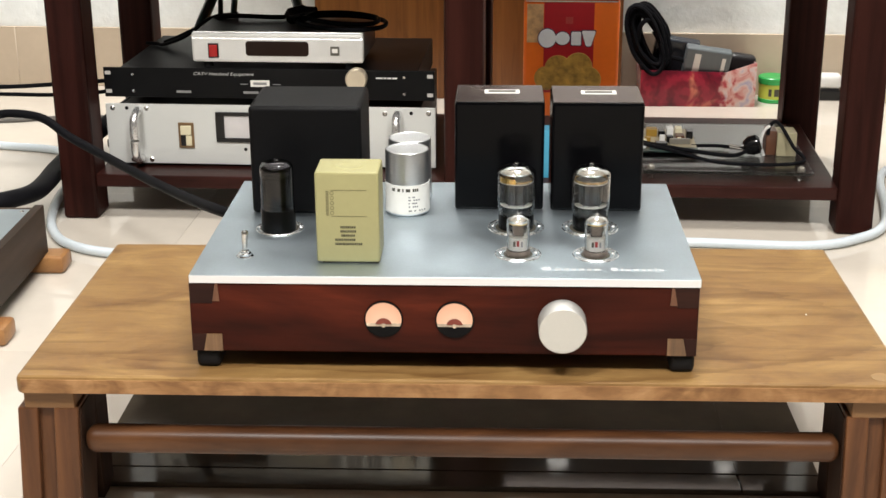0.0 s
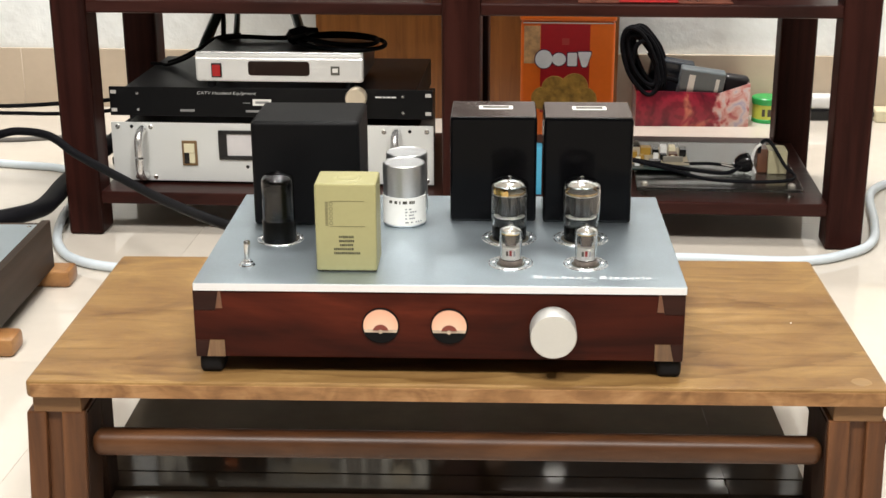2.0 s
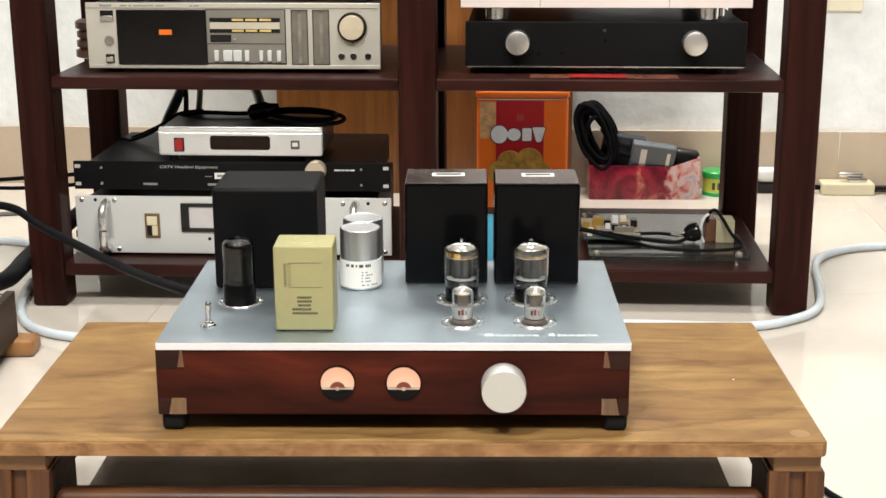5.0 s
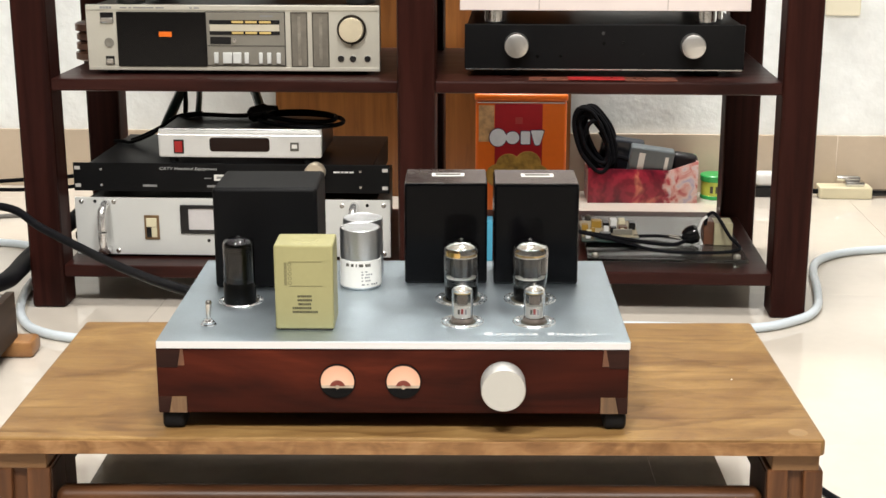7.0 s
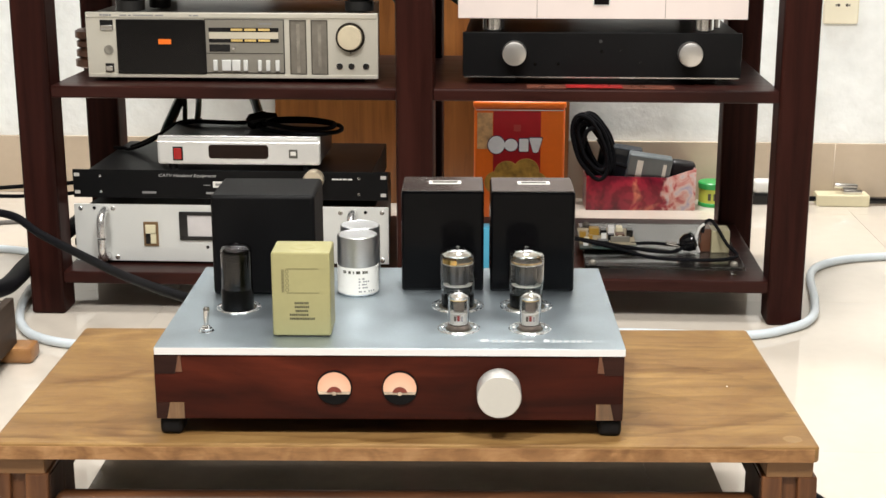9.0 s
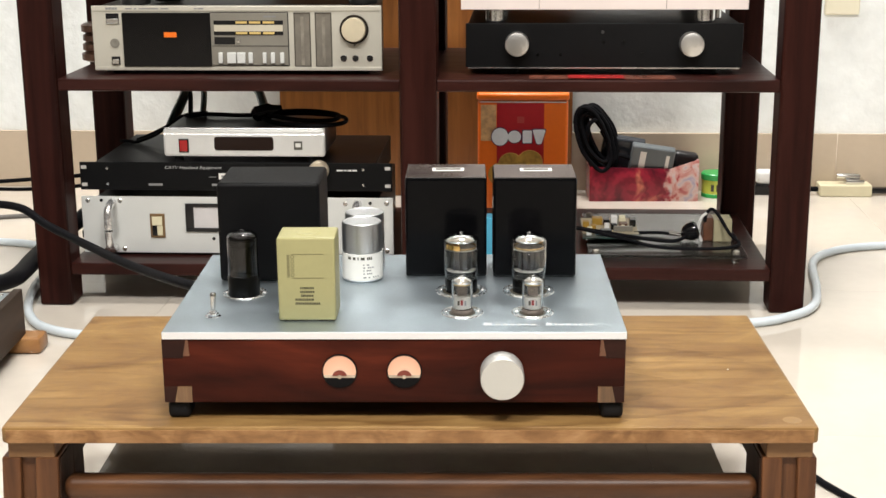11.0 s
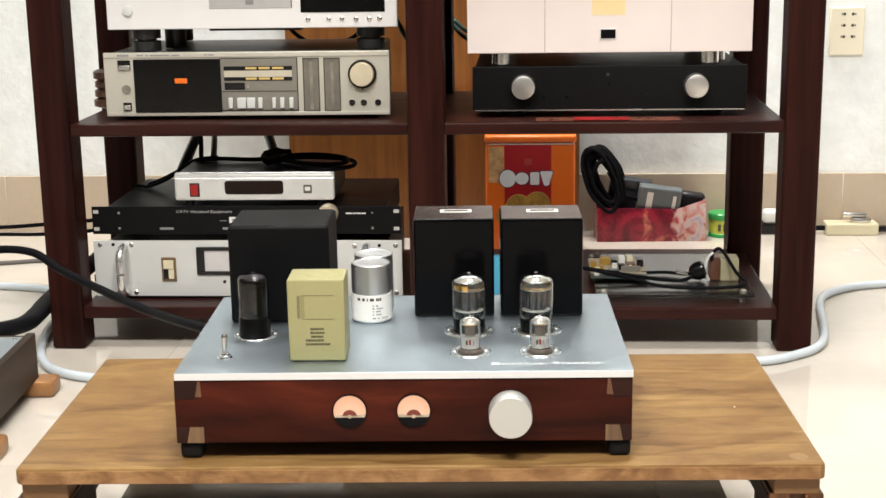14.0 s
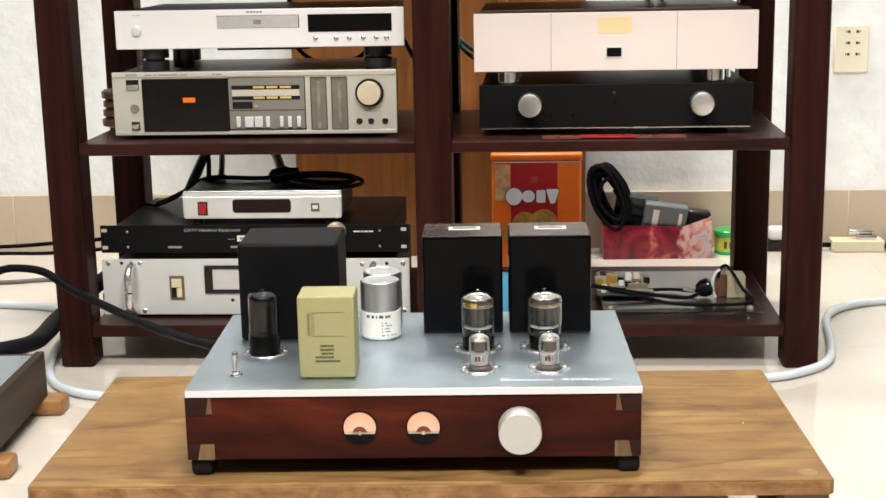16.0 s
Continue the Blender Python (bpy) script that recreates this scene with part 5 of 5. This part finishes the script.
ps = thing("power_strip", "cream power strip with plugged silver adapters", "power strip", pose(0.683, 0.790, 0.0))
part("strip_body", box(0, 0.104, 0, 0.045, 0, 0.024, 0.003), CREAM, ps)
part("plug", box(0.052, 0.090, 0.008, 0.034, 0.024, 0.034, 0.003), NICKEL, ps)
part("plug", lathe([(0.005, 0), (0.006, 0.004), (0.006, 0.040), (0.004, 0.046)], 16, pose(0.036, 0.020, 0.040, 0, 92)), NICKEL, ps)
part("plug", box(0.105, 0.145, 0.012, 0.030, 0.004, 0.016, 0.003), GLOSSBLACK, ps)
part("flex", hose([(0.0, 0.02, 0.012), (-0.02, 0.02, 0.012), (-0.05, 0.03, 0.008)], 0.005, 10), CABLE_BLACK, ps)
so = thing("wall_socket", "cream six-hole wall socket plate", "wall socket", pose(0.6815, WALL_Y, 0.3585))
part("plate", box(0, 0.0690, -0.009, 0, 0, 0.0955, 0.003), surf("ivory_plastic", (0.86, 0.81, 0.64), 0.35, var=0.03), so)
for k in range(3):
    for hx, sx in ((0.0285, -0.0048), (0.0450, 0.0050)):
        part("socket_hole", disc(0.0030, 0.0006, 14, m=facing(hx, -0.0090, 0.0370 + 0.0224 * k)), DARKPRINT, so)
        part("socket_slit", box(hx + sx - 0.0010, hx + sx + 0.0010, -0.0095, -0.008, 0.0350 + 0.0224 * k, 0.0390 + 0.0224 * k), DARKPRINT, so)

# ---- second amplifier on the floor ----
am2 = thing("floor_amplifier", "low amplifier in a grey-brown wooden case standing on the floor", "amplifier", pose(-0.600, -0.205, 0.0, 0, 0, 3))
part("side_board", box(-0.012, 0.0, -0.42, 0.0, 0.0225, 0.088, 0.0012), GREYWOOD, am2)
part("back_board", box(-0.36, -0.0125, -0.012, 0.0, 0.012, 0.084, 0.001), GREYWOOD, am2)
part("front_board", box(-0.36, -0.0125, -0.42, -0.408, 0.012, 0.084, 0.001), GREYWOOD, am2)
part("side_board", box(-0.374, -0.362, -0.42, 0.0, 0.012, 0.088, 0.0012), GREYWOOD, am2)
pl = part("top_plate", box(-0.3615, -0.0125, -0.4075, -0.0125, 0.079, 0.0855, 0.0005), ALU, am2, "grey aluminium top plate")
for sx, sy in ((-0.022, -0.022), (-0.022, -0.21)):
    part("screw", lathe([(0.003, 0), (0.0025, 0.0012), (0, 0.0014)], 12, pose(sx, sy, 0.0855)), NICKEL, pl)
part("terminal", lathe([(0.013, 0), (0.013, 0.003), (0.009, 0.005), (0.009, 0.003), (0, 0.003)], 24, pose(-0.075, -0.075, 0.0855)), GLOSSBLACK, pl)
for fy in (-0.024, -0.262):
    part("foot", box(-0.050, 0.026, fy, fy + 0.042, 0.0, 0.0235, 0.006, 2), BLOCKWOOD, am2, "rounded beech block foot")

# ---- cables ----
solid("white_cable", hose([(-1.30, 0.42, 0.007), (-1.0, 0.385, 0.007), (-0.875, 0.360, 0.007), (-0.771, 0.333, 0.007), (-0.703, 0.25, 0.007), (-0.688, 0.10, 0.007), (-0.668, 0.0, 0.007), (-0.641, -0.073, 0.007), (-0.601, -0.128, 0.007), (-0.531, -0.160, 0.007), (-0.40, -0.165, 0.007), (-0.10, -0.12, 0.007), (0.20, -0.068, 0.007), (0.40, -0.070, 0.007), (0.483, -0.030, 0.007), (0.524, 0.025, 0.007), (0.546, 0.120, 0.007), (0.570, 0.270, 0.007), (0.621, 0.343, 0.007), (0.700, 0.378, 0.007), (0.80, 0.39, 0.007), (1.2, 0.40, 0.007)], 0.0067, 12, 10), CABLE_WHITE, "pale blue-white cable lying in a loop on the floor", "cable")
solid("thick_black_cable", hose([(-1.0, -0.11, 0.026), (-0.86, -0.11, 0.096), (-0.76, -0.10, 0.154), (-0.70, -0.10, 0.177), (-0.668, -0.10, 0.182), (-0.625, -0.11, 0.178), (-0.581, -0.14, 0.162), (-0.499, -0.22, 0.154), (-0.406, -0.34, 0.160), (-0.305, -0.50, 0.186), (-0.25, -0.57, 0.199), (-0.20, -0.602, 0.206)], 0.0058, 12, 10), CABLE_BLACK, "thick black cable arching to the back of the valve amplifier", "cable")
solid("black_sleeve", hose([(-0.86, -0.19, 0.060), (-0.74, -0.185, 0.070), (-0.685, -0.15, 0.072), (-0.664, -0.08, 0.063), (-0.671, 0.0, 0.056), (-0.684, 0.09, 0.052), (-0.682, 0.2, 0.057), (-0.64, 0.33, 0.09), (-0.60, 0.42, 0.11)], 0.016, 14, 8, 0.75), CABLE_BLACK, "wide black sleeved cable between amplifier and rack", "cable")
solid("thin_black_cable", hose([(-1.3, 0.13, 0.10), (-0.95, 0.12, 0.162), (-0.778, 0.12, 0.166), (-0.69, 0.12, 0.1715), (-0.60, 0.13, 0.178), (-0.56, 0.20, 0.18)], 0.0032, 10), CABLE_BLACK, "thin black cable running into the rack", "cable", group="signal leads")
solid("thin_black_cable", hose([(-1.3, 0.13, 0.09), (-0.95, 0.12, 0.152), (-0.778, 0.12, 0.155), (-0.69, 0.12, 0.1555), (-0.60, 0.13, 0.162), (-0.56, 0.20, 0.17)], 0.0030, 10), CABLE_BLACK, "thin black cable running into the rack", "cable", group="signal leads")
solid("grey_cable", hose([(-1.4, 0.50, 0.004), (-1.1, 0.525, 0.004), (-0.944, 0.54, 0.004), (-0.862, 0.562, 0.004), (-0.70, 0.58, 0.004), (-0.5, 0.60, 0.004)], 0.0045, 10), surf("grey_cable", (0.12, 0.11, 0.1), 0.5), "dark grey cable lying on the floor", "cable")
solid("floor_lead", hose([(0.34, -0.50, 0.004), (0.385, -0.565, 0.004), (0.403, -0.600, 0.004), (0.417, -0.63, 0.004), (0.46, -0.70, 0.004), (0.56, -0.82, 0.004), (0.80, -0.95, 0.004)], 0.0038, 10), CABLE_BLACK, "thin black lead on the tiles beside the bench", "cable")
# leads rising behind the silver box
for a, b, r, mt in (((-0.488, 0.21, 0.236), (-0.490, 0.40, 0.30), 0.0086, CABLE_GREEN), ((-0.455, 0.215, 0.240), (-0.505, 0.41, 0.30), 0.0040, CABLE_BLACK), ((-0.436, 0.215, 0.24), (-0.477, 0.41, 0.30), 0.0050, CABLE_GREEN), ((-0.328, 0.215, 0.25), (-0.398, 0.41, 0.30), 0.0080, CABLE_GREEN)):
    va, vb = Vector(a), Vector(b)
    solid("rising_lead", hose([va + Vector((0.004, -0.012, -0.012)), va, va.lerp(vb, 0.5) + Vector((0.004, 0, 0.008)), vb, vb + Vector((-0.01, 0.03, 0.08)), vb + Vector((0.0, 0.04, 0.12))], r, 10), mt, "dark lead rising behind the shelf", "cable", group="rising leads")
solid("coiled_cable", hose([(-0.545, 0.22, 0.2165), (-0.52, 0.21, 0.2270), (-0.470, 0.19, 0.252), (-0.43, 0.17, 0.2675), (-0.36, 0.165, 0.2675), (-0.31, 0.175, 0.268), (-0.25, 0.180, 0.268), (-0.198, 0.150, 0.268), (-0.190, 0.105, 0.2665), (-0.222, 0.072, 0.2675), (-0.275, 0.082, 0.2675), (-0.318, 0.125, 0.2690), (-0.30, 0.165, 0.2730), (-0.25, 0.17, 0.2740), (-0.204, 0.140, 0.273), (-0.205, 0.098, 0.272), (-0.25, 0.084, 0.2735), (-0.31, 0.122, 0.275)], 0.0034, 10, 10), CABLE_BLACK, "black cable coiled on the silver box", "cable")
solid("cable_plug", join(lathe([(0.006, -0.018), (0.012, -0.012), (0.013, 0.010), (0.009, 0.016), (0.005, 0.03)], 18, pose(-0.320, 0.135, 0.277, 0, 80, 20))), GLOSSBLACK, "black moulded plug on the coiled cable", "plug")
solid("looped_lead", hose([(-0.572, 0.215, 0.2160), (-0.555, 0.21, 0.2165), (-0.54, 0.20, 0.2175), (-0.50, 0.18, 0.235), (-0.46, 0.185, 0.262), (-0.42, 0.19, 0.2675)], 0.0028, 10), CABLE_BLACK, "thin black lead looped beside the silver box", "cable")
# leads behind the upper units
for pts, r, mt in (([(-0.330, 0.34, 0.485), (-0.3195, 0.36, 0.4565), (-0.293, 0.36, 0.437), (-0.26, 0.36, 0.428), (-0.2302, 0.36, 0.437), (-0.2056, 0.36, 0.452), (-0.19, 0.34, 0.480)], 0.0036, CABLE_BLACK), ([(-0.165, 0.33, 0.505), (-0.141, 0.36, 0.472), (-0.124, 0.36, 0.4415), (-0.11, 0.365, 0.43)], 0.0042, CABLE_GREEN), ([(-0.05, 0.42, 0.462), (-0.03, 0.37, 0.445), (0.0, 0.335, 0.430), (0.02, 0.325, 0.42)], 0.0040, CABLE_GREEN), ([(-0.05, 0.43, 0.47), (-0.025, 0.38, 0.452), (0.005, 0.335, 0.438), (0.025, 0.325, 0.43)], 0.0036, CABLE_GREEN), ([(0.268, 0.33, 0.52), (0.275, 0.36, 0.555), (0.295, 0.42, 0.60), (0.31, 0.44, 0.70)], 0.0040, CABLE_GREEN), ([(0.290, 0.33, 0.52), (0.297, 0.36, 0.555), (0.315, 0.42, 0.60), (0.33, 0.44, 0.70)], 0.0040, CABLE_GREEN), ([(-0.33, 0.32, 0.53), (-0.325, 0.36, 0.56), (-0.32, 0.42, 0.60), (-0.32, 0.44, 0.70)], 0.004, CABLE_BLACK)):
    solid("rear_lead", hose(pts, r, 10), mt, "dark lead hanging behind the units", "cable", group="rear leads")

# ---- floor and skirting tiles ----
TS, TG = 0.60, 0.0003
tile = box(-TS / 2 + TG / 2, TS / 2 - TG / 2, -TS / 2 + TG / 2, TS / 2 - TG / 2, -0.008, 0.0, 0.0002, 1)
tile_me = finish("tile", tile, TILE)
for ix in range(-6, 6):
    for iy in range(-12, 2):
        cx, cy = -0.16 + TS * ix, 0.427 + TS * iy
        if cy - TS / 2 < WALL_Y:
            o = new("tile", tile_me)
            o.location, o.parent = (cx, cy, 0.0), floor
SL, SG = 0.583, 0.0014
sk = finish("skirting_tile", box(-SL / 2 + SG / 2, SL / 2 - SG / 2, -0.010, 0.0, 0.0005, 0.1195, 0.0004, 1), SKIRT)
sg = finish("grout_line", box(-SG / 2, SG / 2, -0.0097, 0.0, 0.0005, 0.1193), surf("pale_skirting_grout", (0.66, 0.57, 0.46), 0.7))
for ix in range(-6, 6):
    for nm, me, dx in (("skirting_tile", sk, 0.0), ("grout_line", sg, SL / 2)):
        o = new(nm, me)
        o.location, o.parent = (0.4305 + SL * (ix - 1) + dx, WALL_Y - 0.0055, 0.0), baseboard
